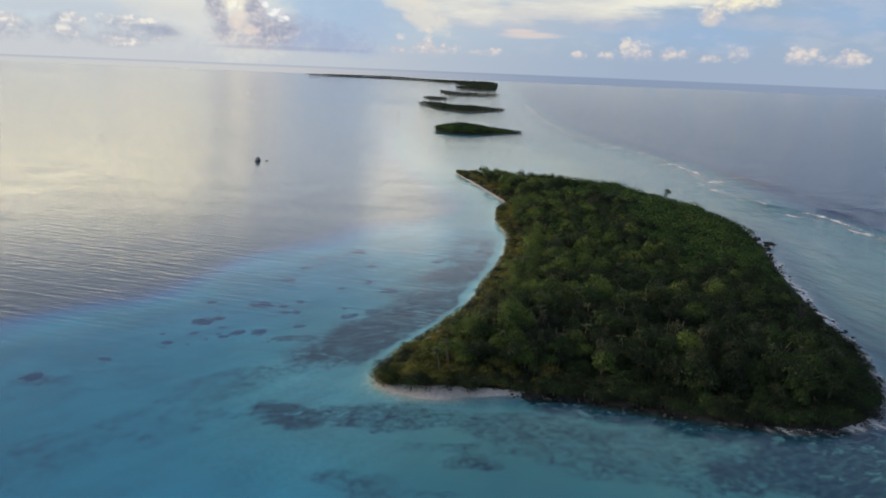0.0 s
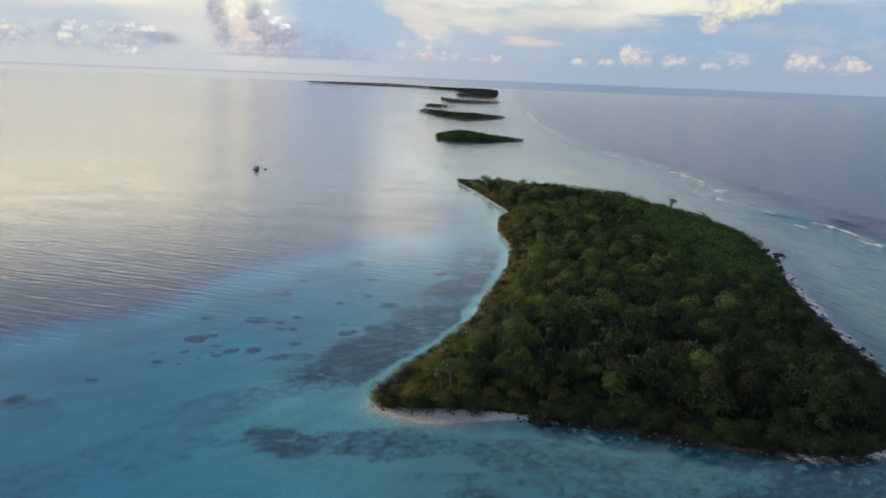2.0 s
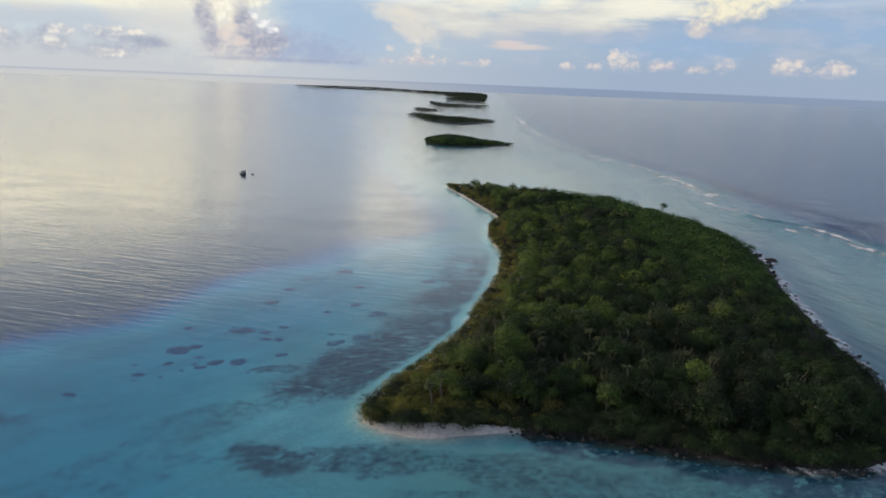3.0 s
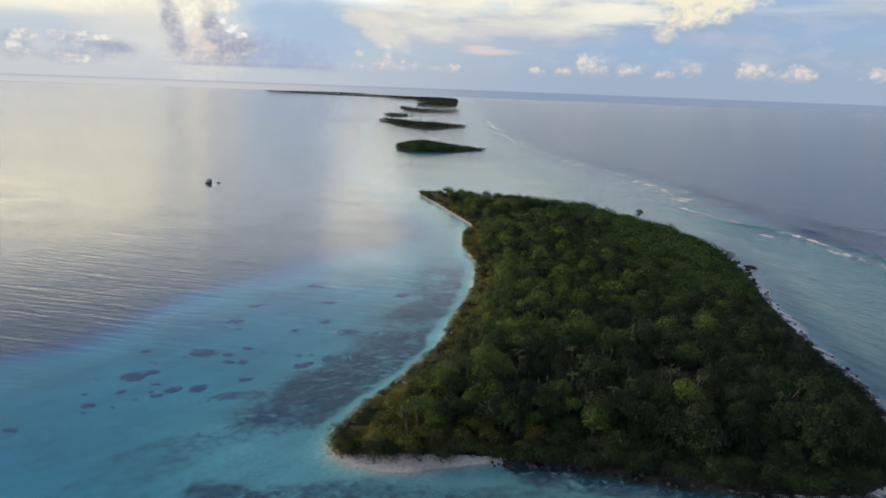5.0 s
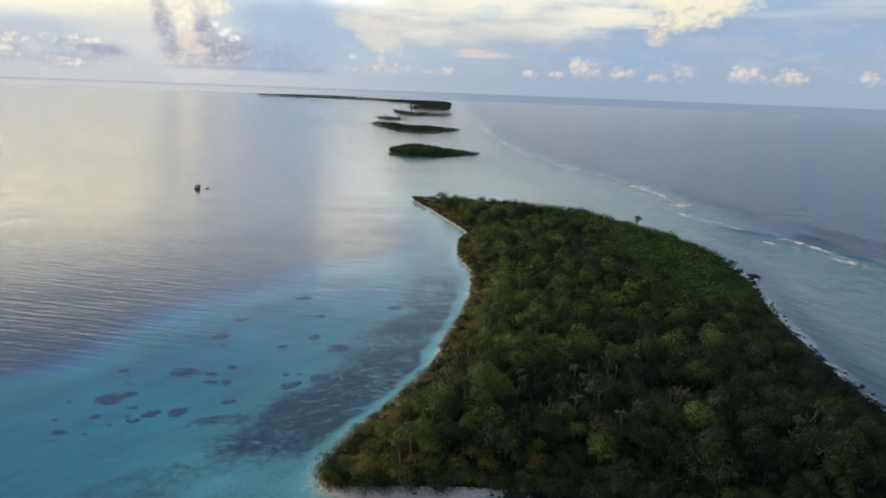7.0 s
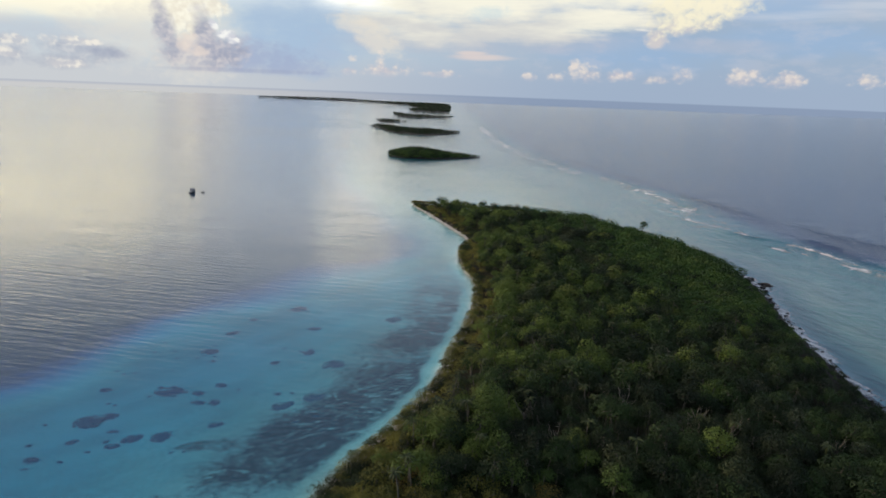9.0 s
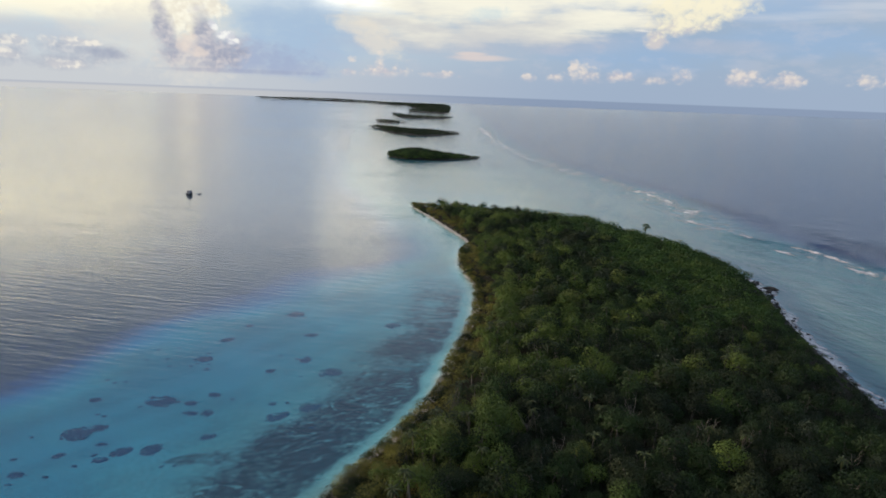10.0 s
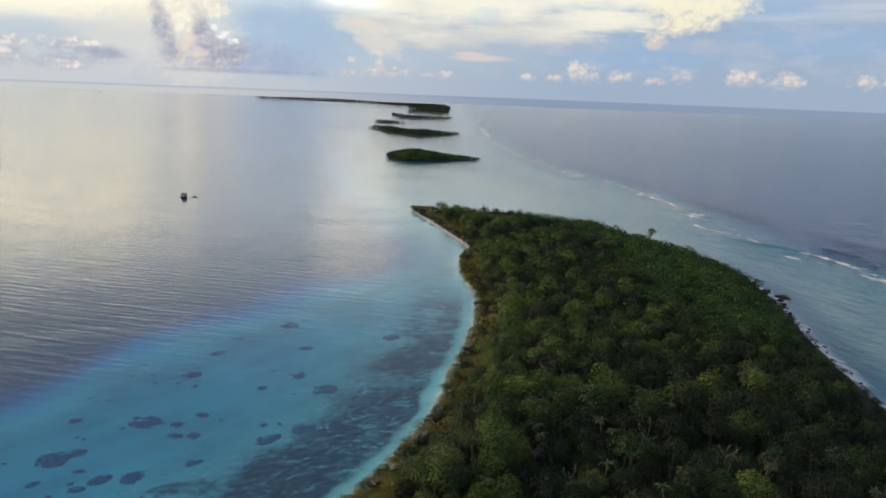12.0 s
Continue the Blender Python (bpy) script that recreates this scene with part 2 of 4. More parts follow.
def plain_material(name, colour, rough, grain=6.0, spread=0.35, bump=0.3, metallic=0.0):
    mat, n = material(name)
    place = n.add("ShaderNodeTexCoord").outputs["Object"]
    fine = n.noise(place, grain, 4.0, 0.6)
    broad = n.noise(place, grain * 0.15, 3.0)
    f = n.m("ADD", n.m("MULTIPLY", fine, 0.5), n.m("MULTIPLY", broad, 0.5))
    dark = tuple(c * (1 - spread) for c in colour)
    light = tuple(min(1.0, c * (1 + spread)) for c in colour)
    finish(n, principled(n, n.mix(n.step(f, 0.3, 0.7), dark, light), rough, fine, bump, 0.05, Metallic=metallic))
    return mat


def leaf_material(name, dark, light, warm):
    """Foliage: every tree has its own tint, every leaf clump a little of its own."""
    mat, n = material(name)
    tint = n.m("FRACT", n.m("ADD", n.attr("tint"), n.add("ShaderNodeObjectInfo").outputs["Random"]))
    leaf = n.add("ShaderNodeNewGeometry").outputs["Random Per Island"]
    c = n.mix(n.step(tint, 0.1, 0.9), dark, light)
    c = n.mix(n.m("MULTIPLY", n.step(tint, 0.55, 0.62), n.step(tint, 0.74, 0.66)), c, warm)
    c = n.mix(n.m("MULTIPLY", leaf, 0.16), c, tuple(v * 0.5 for v in dark))
    sheet = principled(n, c, 0.62, Specular_IOR_Level=0.25)
    t = n.add("ShaderNodeBsdfTranslucent")
    n.put(t.inputs[0], n.mix(0.5, c, light))
    mixer = n.add("ShaderNodeMixShader")
    n.put(mixer.inputs[0], 0.14)
    n.put(mixer.inputs[1], sheet)
    n.put(mixer.inputs[2], t.outputs[0])
    finish(n, mixer.outputs[0])
    return mat


LEAF_DARK = leaf_material("leaf_dark", (0.008, 0.017, 0.007), (0.034, 0.066, 0.019), (0.040, 0.052, 0.023))
LEAF_LIGHT = leaf_material("leaf_light", (0.058, 0.100, 0.021), (0.142, 0.196, 0.042), (0.116, 0.140, 0.036))
LEAF_SCRUB = leaf_material("leaf_scrub", (0.034, 0.074, 0.018), (0.078, 0.142, 0.032), (0.088, 0.130, 0.032))
LEAF_RUST = leaf_material("leaf_rust", (0.104, 0.108, 0.022), (0.212, 0.202, 0.042), (0.182, 0.138, 0.034))
LEAF_GREY = leaf_material("leaf_grey", (0.032, 0.046, 0.029), (0.066, 0.086, 0.052), (0.068, 0.078, 0.046))
FROND = leaf_material("palm_frond", (0.032, 0.046, 0.017), (0.062, 0.080, 0.027), (0.066, 0.070, 0.027))
BARK = plain_material("bark", (0.11, 0.10, 0.085), 0.9, 9.0)
BARK_GREY = plain_material("dead_wood", (0.15, 0.135, 0.115), 0.9, 9.0)
ROCK = plain_material("shore_rock", (0.036, 0.034, 0.034), 0.75, 1.2, 0.45, 0.8)
HULL = plain_material("dark_hull_paint", (0.025, 0.028, 0.035), 0.5, 5.0, 0.3, 0.1)
CABIN = plain_material("weathered_cabin_paint", (0.42, 0.43, 0.45), 0.6, 5.0, 0.25, 0.1)
GLASS_DARK = plain_material("dark_window", (0.02, 0.025, 0.03), 0.15, 5.0, 0.1, 0.0)
STEEL = plain_material("grey_steel", (0.35, 0.35, 0.36), 0.45, 9.0, 0.2, 0.1, 0.6)

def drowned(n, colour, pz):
    """What the water above leaves of a colour, and the light that it scatters back, both put into the base colour by
    depth.
    """
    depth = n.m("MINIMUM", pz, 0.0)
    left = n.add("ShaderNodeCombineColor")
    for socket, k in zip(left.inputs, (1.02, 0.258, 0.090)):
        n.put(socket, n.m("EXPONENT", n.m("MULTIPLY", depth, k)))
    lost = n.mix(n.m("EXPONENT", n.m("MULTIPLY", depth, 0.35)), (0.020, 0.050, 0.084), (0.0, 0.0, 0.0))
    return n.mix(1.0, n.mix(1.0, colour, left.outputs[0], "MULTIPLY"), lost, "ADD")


CORAL, n = material("coral_growth")
place = n.add("ShaderNodeNewGeometry").outputs["Position"]
fine = n.noise(place, 1.6, 5.0, 0.7)
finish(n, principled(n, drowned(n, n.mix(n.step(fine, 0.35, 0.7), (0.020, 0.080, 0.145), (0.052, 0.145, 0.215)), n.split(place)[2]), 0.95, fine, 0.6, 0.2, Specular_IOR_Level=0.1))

# ground: sand, soil, rock and weed, and under water what the water leaves of their colours
GROUND, n = material("island_ground_and_seabed")
place = n.add("ShaderNodeNewGeometry").outputs["Position"]
px, py, pz = n.split(place)
fine, mid, broad = n.noise(place, 1.3, 5.0, 0.65), n.noise(place, 0.22, 4.0, 0.6), n.noise(place, 0.035, 3.0)
streaks = n.noise(n.along(place, 0.035, 0.16, 0.1, 48.0), 1.0, 4.0, 0.6)
mottle = n.m("ADD", n.m("MULTIPLY", fine, 0.42), n.m("ADD", n.m("MULTIPLY", broad, 0.34), n.m("MULTIPLY", streaks, 0.24)))
sand = n.mix(n.step(mottle, 0.34, 0.64), (0.33, 0.31, 0.30), (0.59, 0.56, 0.55))
soil = n.mix(fine, (0.016, 0.016, 0.010), (0.038, 0.036, 0.024))
stone = n.mix(n.step(mid, 0.35, 0.65), (0.020, 0.018, 0.017), (0.060, 0.054, 0.050))
weed = n.mix(n.step(fine, 0.35, 0.65), (0.004, 0.024, 0.050), (0.016, 0.058, 0.090))
specks = n.noise(n.along(place, 0.42, 0.7, 1.0, 35.0), 1.0, 5.0, 0.75)
clumps = n.noise(place, 0.55, 3.0, 0.6)
torn = n.m("ADD", n.m("MULTIPLY", n.m("SUBTRACT", fine, 0.5), 1.4), n.m("MULTIPLY", n.m("SUBTRACT", mid, 0.5), 1.1))
torn = n.m("ADD", torn, n.m("MULTIPLY", n.m("SUBTRACT", clumps, 0.5), 1.1))
over = lambda name, low, high, k=1.0: n.step(n.m("ADD", n.attr(name), n.m("MULTIPLY", torn, k)), low, high)
sand = n.mix(n.m("MULTIPLY", n.attr("rubble"), n.step(fine, 0.3, 0.6, 0.7, 1.0)), sand, (0.35, 0.33, 0.265))
holes = n.noise(n.along(place, 0.26, 0.40, 0.3, 25.0), 1.0, 5.0, 0.68, 0.6)
weeds = n.m("MULTIPLY", over("weed", 0.20, 0.80, 0.55), n.m("MULTIPLY", n.step(specks, 0.46, 0.70, 0.97, 0.55), n.step(holes, 0.56, 0.64, 1.0, 0.28)))
# the water's ripple shading, put into the reef flat's sand as dark streaks
ripple_streaks = n.noise(n.along(place, 0.045, 0.30, 0.1, 104.0), 1.0, 5.0, 0.66, 0.5)
sand = n.mix(n.m("MULTIPLY", n.m("MULTIPLY", n.step(px, 60.0, 105.0), n.step(py, 140.0, 190.0)), n.step(ripple_streaks, 0.42, 0.64, 0.0, 0.7)), sand, (0.15, 0.16, 0.15))
colour = n.mix(weeds, sand, weed)
colour = n.mix(over("soil", 0.4, 0.6), colour, soil)
colour = n.mix(over("rock", 0.4, 0.6), colour, stone)
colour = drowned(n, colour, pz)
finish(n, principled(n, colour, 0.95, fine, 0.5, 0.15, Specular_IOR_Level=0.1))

# water
WATER, n = material("sea_water")
place = n.add("ShaderNodeNewGeometry").outputs["Position"]
ocean = n.attr("ocean")
bent = n.noise(n.scaled(place, 0.03, 0.06, 0.1), 1.0, 3.0, 0.5)
ux, uy, uz = n.split(n.scaled(place, 1, 1, 1, 16.0))
gusts = n.step(n.noise(n.scaled(place, 0.02, 0.05, 0.1, 10.0), 1.0, 3.0), 0.3, 0.7, 0.45, 1.15)


def train(length, height, wander):
    """A run of crests of that wavelength and height, wandering a little."""
    turn = n.m("ADD", n.m("MULTIPLY", uy, 6.2832 / length), n.m("MULTIPLY", bent, wander))
    turn = n.m("ADD", turn, n.m("MULTIPLY", n.noise(n.scaled(place, 0.11, 0.16, 0.1), 1.0, 2.0), 5.5))
    return n.m("MULTIPLY", n.m("SINE", turn), height)


chop = n.m("ADD", n.m("ADD", train(2.6, 0.006, 5.0), train(3.7, 0.010, 6.0)), train(5.6, 0.012, 7.0))
rough_water = n.m("MULTIPLY", n.m("SUBTRACT", n.noise(n.along(place, 0.30, 0.75, 0.3, -16.0), 1.0, 4.0, 0.62), 0.5), 0.085)
swell = n.m("MULTIPLY", n.noise(n.along(place, 0.035, 0.12, 0.1, 112.0), 1.0, 4.0, 0.55, 0.5), n.m("ADD", 0.008, n.m("MULTIPLY", ocean, 1.5)))
waves = n.m("MULTIPLY", n.m("SUBTRACT", n.noise(n.along(place, 0.085, 0.42, 0.1, -14.0), 1.0, 3.0, 0.6, 0.3), 0.5), n.m("ADD", n.m("SUBTRACT", 0.085, n.m("MULTIPLY", n.attr("shelter"), 0.03)), n.m("MULTIPLY", ocean, 0.06)))
reef_ripples = n.m("MULTIPLY", n.m("SUBTRACT", n.noise(n.along(place, 0.13, 0.46, 0.1, 108.0), 1.0, 4.0, 0.65, 0.6), 0.5), n.m("MULTIPLY", ocean, 0.85))
rollers = n.m("MULTIPLY", n.noise(n.along(place, 0.010, 0.038, 0.1, -6.0), 1.0, 4.0, 0.6, 0.4), n.m("MULTIPLY", ocean, 2.2))
long_waves = n.m("MULTIPLY", n.m("SUBTRACT", n.noise(n.along(place, 0.045, 0.19, 0.1, -15.0), 1.0, 2.0, 0.5, 0.5), 0.5), n.m("SUBTRACT", 0.07, n.m("MULTIPLY", n.attr("shelter"), 0.045)))
long_swell = n.m("MULTIPLY", n.noise(n.along(place, 0.0022, 0.011, 0.1, -5.0), 1.0, 4.0, 0.6, 0.3), n.m("MULTIPLY", n.m("MULTIPLY", ocean, n.attr("offing")), 4.0))
swell = n.m("ADD", n.m("ADD", n.m("ADD", swell, long_swell), long_waves), n.m("ADD", rollers, n.m("ADD", waves, reef_ripples)))
shelter = n.m("SUBTRACT", 1.0, n.m("MULTIPLY", n.attr("shelter"), 0.55))
far = n.attr("far")
chop = n.m("MULTIPLY", chop, n.m("SUBTRACT", 1.0, n.m("POWER", far, 3.0)))
height = n.m("ADD", n.m("MULTIPLY", n.m("ADD", chop, rough_water), n.m("MULTIPLY", gusts, shelter)), swell)
sea = principled(n, (0.66, 0.90, 1.0), 0.08, height, 1.0, 1.0, IOR=1.333, Transmission_Weight=1.0)
# facets too small to be drawn singly, farther out
facet = n.add("ShaderNodeTexNoise")
n.put(facet.inputs["Vector"], n.scaled(place, 0.7, 1.3, 1.0, 16.0))
n.put(facet.inputs["Scale"], 1.0)
n.put(facet.inputs["Detail"], 2.0)
fx, fy, fz = n.split(facet.outputs["Color"])
calm = n.step(n.noise(n.along(place, 0.007, 0.028, 0.1, -10.0), 1.0, 4.0, 0.6), 0.38, 0.62, n.m("SUBTRACT", 0.8, n.m("MULTIPLY", ocean, 0.55)), n.m("ADD", 1.15, n.m("MULTIPLY", ocean, 0.8)))
slick = n.step(n.noise(n.along(place, 0.0011, 0.0058, 0.1, -4.0), 1.0, 4.0, 0.6, 0.3), 0.38, 0.62, 0.35, 1.6)
calm = n.m("MULTIPLY", calm, n.m("ADD", 1.0, n.m("MULTIPLY", n.attr("offing"), n.m("SUBTRACT", slick, 1.0))))
slope = n.m("MULTIPLY", n.m("MULTIPLY", far, calm), n.m("ADD", 0.36, n.m("MULTIPLY", ocean, 0.12)))
lean_to = n.xyz(n.m("MULTIPLY", n.m("SUBTRACT", fx, 0.5), slope), n.m("MULTIPLY", n.m("SUBTRACT", fy, 0.5), slope), 0.0)
tilt = n.add("ShaderNodeVectorMath", operation="ADD")
n.put(tilt.inputs[0], n.tree.nodes["Bump"].outputs[0])
n.put(tilt.inputs[1], lean_to)
unit = n.add("ShaderNodeVectorMath", operation="NORMALIZE")
n.put(unit.inputs[0], tilt.outputs[0])
n.put(sea.node.inputs["Normal"], unit.outputs[0])
froth = n.m("ADD", n.m("ADD", n.m("MULTIPLY", n.noise(place, 2.2, 3.0, 0.7), 0.5), n.m("MULTIPLY", n.noise(place, 0.6, 4.0, 0.7), 0.5)), n.m("MULTIPLY", n.noise(n.along(place, 0.05, 0.28, 0.1, 112.0), 1.0, 3.0), 0.9))
foam = n.step(n.m("ADD", n.attr("foam"), n.m("MULTIPLY", n.m("SUBTRACT", froth, 0.95), 1.3)), 0.34, 0.98)
white = principled(n, (0.80, 0.82, 0.84), 0.8)
mixer = n.add("ShaderNodeMixShader")
n.put(mixer.inputs[0], n.m("MULTIPLY", foam, 0.85))
n.put(mixer.inputs[1], sea)
n.put(mixer.inputs[2], white)
finish(n, mixer.outputs[0])


# ---------------------------------------------------------------- plan
def spline(points, steps=8, closed=True):
    """A Catmull-Rom curve through the points."""
    p = np.array(points, float)
    k = len(p)
    out = []
    for i in range(k if closed else k - 1):
        if closed:
            a, b, c, d = p[i - 1], p[i], p[(i + 1) % k], p[(i + 2) % k]
        else:
            a, b, c, d = p[max(i - 1, 0)], p[i], p[i + 1], p[min(i + 2, k - 1)]
        for s in np.arange(steps) / steps:
            out.append(0.5 * (2 * b + (c - a) * s + (2 * a - 5 * b + 4 * c - d) * s * s + (3 * b - a - 3 * c + d) * s ** 3))
    if not closed:
        out.append(p[-1])
    return np.array(out)


def to_line(x, y, line, closed=True):
    """Distance to a line, and the side of it (minus: to the left of its run)."""
    a = line if closed else line[:-1]
    b = np.roll(line, -1, 0) if closed else line[1:]
    best = np.full(x.shape, 1e12)
    side = np.zeros(x.shape)
    for (ax, ay), (bx, by) in zip(a, b):
        ex, ey = bx - ax, by - ay
        t = np.clip(((x - ax) * ex + (y - ay) * ey) / (ex * ex + ey * ey + 1e-9), 0, 1)
        d = (x - ax - t * ex) ** 2 + (y - ay - t * ey) ** 2
        near = d < best
        best = np.where(near, d, best)
        side = np.where(near, ex * (y - ay) - ey * (x - ax), side)
    return np.sqrt(best), -np.sign(side)


def inside(x, y, line):
    hit = np.zeros(x.shape, bool)
    for (ax, ay), (bx, by) in zip(line, np.roll(line, -1, 0)):
        if ay != by:
            hit ^= ((ay > y) != (by > y)) & (x < (bx - ax) * (y - ay) / (by - ay) + ax)
    return hit


def smooth(v, low, high):
    t = np.clip((v - low) / (high - low), 0, 1)
    return t * t * (3 - 2 * t)


def bumps(x, y, size, seed=0.0):
    """Soft noise in the plane, -1 to 1."""
    return np.array([noise.noise((a / size, b / size, seed)) for a, b in zip(np.ravel(x), np.ravel(y))]).reshape(np.shape(x))


# the shore of the large island, from the sand spit up its lagoon side and back down its ocean side
SHORE = spline([(-15, 157), (-8, 176), (0, 191), (8, 211), (14, 236), (20, 258), (25, 283), (27.5, 308), (25.5, 330), (25, 350),
                (27, 370), (31.5, 393), (24, 428), (17, 458), (7, 503), (22, 499), (48, 483), (70, 472), (96, 453), (119, 418), (133, 381),
                (140.5, 347), (141, 318), (133, 284), (127, 262), (118, 215), (115, 193), (110, 174), (101, 152), (84, 139.5), (63, 140),
                (40, 146), (26, 149.3), (12, 148.4), (0, 145.9), (-10.5, 148.3)])
SHELF = spline([(-330, 20), (-185, 110), (-122, 160), (-101, 184), (-80, 210), (-67, 242), (-53, 268), (-34, 298), (-18, 324), (0, 340), (13, 358), (18, 392), (11, 428), (3, 460), (-10, 508), (-40, 640), (-60, 900)], closed=False)
REEF = spline([(420, -150), (300, 120), (240, 270), (213, 342), (203, 362), (193, 400), (190, 480), (194, 580), (181, 650), (158, 800), (150, 1080), (186, 1800), (260, 3000)], closed=False)


def lie(x, y):
    """Height of the ground, and the weights of soil, rock and weed."""
    d, _ = to_line(x, y, SHORE)
    d = np.where(inside(x, y, SHORE), -d, d)
    ds, ss = to_line(x, y, SHELF, False)
    dr, sr = to_line(x, y, REEF, False)
    west, east = -ds * ss, dr * sr
    rough = bumps(x, y, 9.0, 3.0)
    depth = 0.55 + 1.1 * (1 - np.exp(-np.maximum(d, 0) / 2.6)) + 0.95 * smooth(d, 8, 60) + 0.25 * rough
    depth -= 0.9 * smooth(x, 60, 105) * smooth(east, 10, -10) * smooth(d, 4, 20)
    depth += 0.55 * smooth(d, 18, 45) * smooth(west, 0, -15) * smooth(y, 300, 230) * (x < 40)
    depth += 20 * smooth(west + 7 * bumps(x, y, 24.0, 5.5), -8, 62) + 14 * smooth(east, 6, 60)
    depth += 2.2 * smooth(y, 130, -250)
    land = 0.2 + 1.5 * (1 - np.exp(np.minimum(d, 0) / 7)) + 0.25 * rough
    z = np.where(d > 0, -np.maximum(depth, 0.05) * np.clip(d / 1.8, 0, 1), land * smooth(-d, -1, 5))
    big = bumps(x, y, 14.0, 8.0)
    band = smooth(d + 1.2 * rough, 2.2, 6.2) * smooth(d, 36, 14) * smooth(y, 156, 172) * (0.45 + 0.55 * smooth(y, 330, 270)) * smooth(y, 420, 340) * (x < 40)
    weed = band * (0.90 + 0.45 * big) * (1 - 0.24 * smooth(y, 195, 255))

    def spot(a, b, ra, rb, turn=0.0, most=0.8):
        c, s = math.cos(radians(turn)), math.sin(radians(turn))
        u, v = (x - a) * c + (y - b) * s, -(x - a) * s + (y - b) * c
        return most * smooth((u / ra) ** 2 + (v / rb) ** 2 + 0.5 * big, 1.15, 0.55)

    for one in ((-31, 138, 11, 6, -30, 0.66), (-12, 138, 20, 6.5, -4, 0.56), (16, 136, 24, 7, -5, 0.52), (-14, 115, 11, 4, -8, 0.5), (8, 121.5, 8, 3.5, 0, 0.55), (-4, 110, 12, 4, 0, 0.45), (1, 127, 9, 3, 0, 0.40),
                (-24, 176, 10, 8, 20, 0.7), (-38, 181, 9, 3, 10, 0.62), (-82, 152, 30, 12, 30, 0.28), (45, 126, 40, 13, -6, 0.46), (92, 122, 44, 17, 0, 0.72), (-55, 135, 34, 11, 42, 0.34), (-72, 118, 24, 9, 45, 0.3), (-40, 158, 26, 7, 30, 0.40),
                (-88, 150, 8, 3, 10, 0.5)):
        weed = np.maximum(weed, spot(*one))
    weed = np.maximum(weed, (0.22 + 0.25 * big) * smooth(x, 60, 110) * smooth(d, 1, 8))
    weed = np.maximum(weed, 0.45 * smooth(y, 700, 800))
    rubble = np.maximum(np.maximum(smooth(x, 50, 100), smooth(y, 470, 620)), np.maximum(0.7 * smooth(y, 320, 370) * (x < 40), 0.9 * smooth(x, -30, 15) * smooth(y, 153, 138))) * smooth(d, 0, 6)
    weed = np.maximum(weed, (0.85 + 0.3 * big) * smooth(d, 11, 4) * smooth(x, 14, 26) * (y < 160))
    weed = np.maximum(weed, 0.95 * smooth(west + 7 * bumps(x, y, 24.0, 5.5), -6, 42))
    soil = smooth(d, -0.8, -3.0) * (1 - smooth(x, 24, 16) * smooth(y, 152.5, 150.5))
    south = smooth(x, 14, 24) * smooth(y, 172, 158)
    shelf = np.maximum(south, smooth(x - 0.18 * (y - 150), 60, 85) * smooth(y, 420, 380))
    rock = shelf * smooth(d, 3.0, 0.8) * smooth(d, -7, -3)
    return z, d, soil, rock, weed, west, east, rubble


def lines(*runs):
    """Grid lines: (from, to, step) runs, joined."""
    out = []
    for low, high, step in runs:
        out += list(np.arange(low, high, step))
    return np.array(out + [runs[-1][1]], float)


def sheet_mesh(name, xs, ys, z, mat, **weights):
    gx, gy = np.meshgrid(xs, ys)
    co = np.column_stack([gx.ravel(), gy.ravel(), z.ravel()])
    i = np.arange(len(xs) * len(ys)).reshape(len(ys), len(xs))
    quads = np.stack([i[:-1, :-1], i[:-1, 1:], i[1:, 1:], i[1:, :-1]], -1).reshape(-1, 4)
    return raw_mesh(name, co, quads, mat, **weights)


def raw_mesh(name, co, faces, mat, flat=False, **weights):
    """A mesh from arrays; faces all of one size."""
    me = bpy.data.meshes.new(name)
    k = faces.shape[1]
    me.vertices.add(len(co))
    me.vertices.foreach_set("co", np.asarray(co, np.float32).ravel())
    me.loops.add(faces.size)
    me.loops.foreach_set("vertex_index", faces.astype(np.int32).ravel())
    me.polygons.add(len(faces))
    me.polygons.foreach_set("loop_start", np.arange(0, faces.size, k, dtype=np.int32))
    me.polygons.foreach_set("use_smooth", np.full(len(faces), not flat))
    for key, value in weights.items():
        me.attributes.new(key, "FLOAT", "POINT").data.foreach_set("value", np.asarray(value, np.float32).ravel())
    me.update(calc_edges=True)
    me.materials.append(mat)
    return me


def part(name, data, parent, label=""):
    """A mesh as one object under a thing or under a part."""
    ob = new(name, data)
    ob.parent = parent
    return tagged(ob, label)


# ---------------------------------------------------------------- ground and sea
xs = lines((-20000, -4000, 4000), (-4000, -600, 340), (-600, -160, 20), (-160, 230, 2.0), (230, 600, 18), (600, 4000, 340), (4000, 20000, 4000))
ys = lines((-4000, -400, 400), (-400, 80, 24), (80, 360, 2.0), (360, 540, 3.0), (540, 1200, 15), (1200, 5000, 190), (5000, 20000, 3000))
gx, gy = np.meshgrid(xs, ys)
gz, shore_d, soil_w, rock_w, weed_w, west_d, east_d, rubble_w = lie(gx, gy)
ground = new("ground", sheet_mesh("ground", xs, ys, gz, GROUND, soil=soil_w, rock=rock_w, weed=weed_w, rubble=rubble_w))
tagged(ground, "pale sand seabed rising to the dark wooded island floor", "ground", kind="structure")

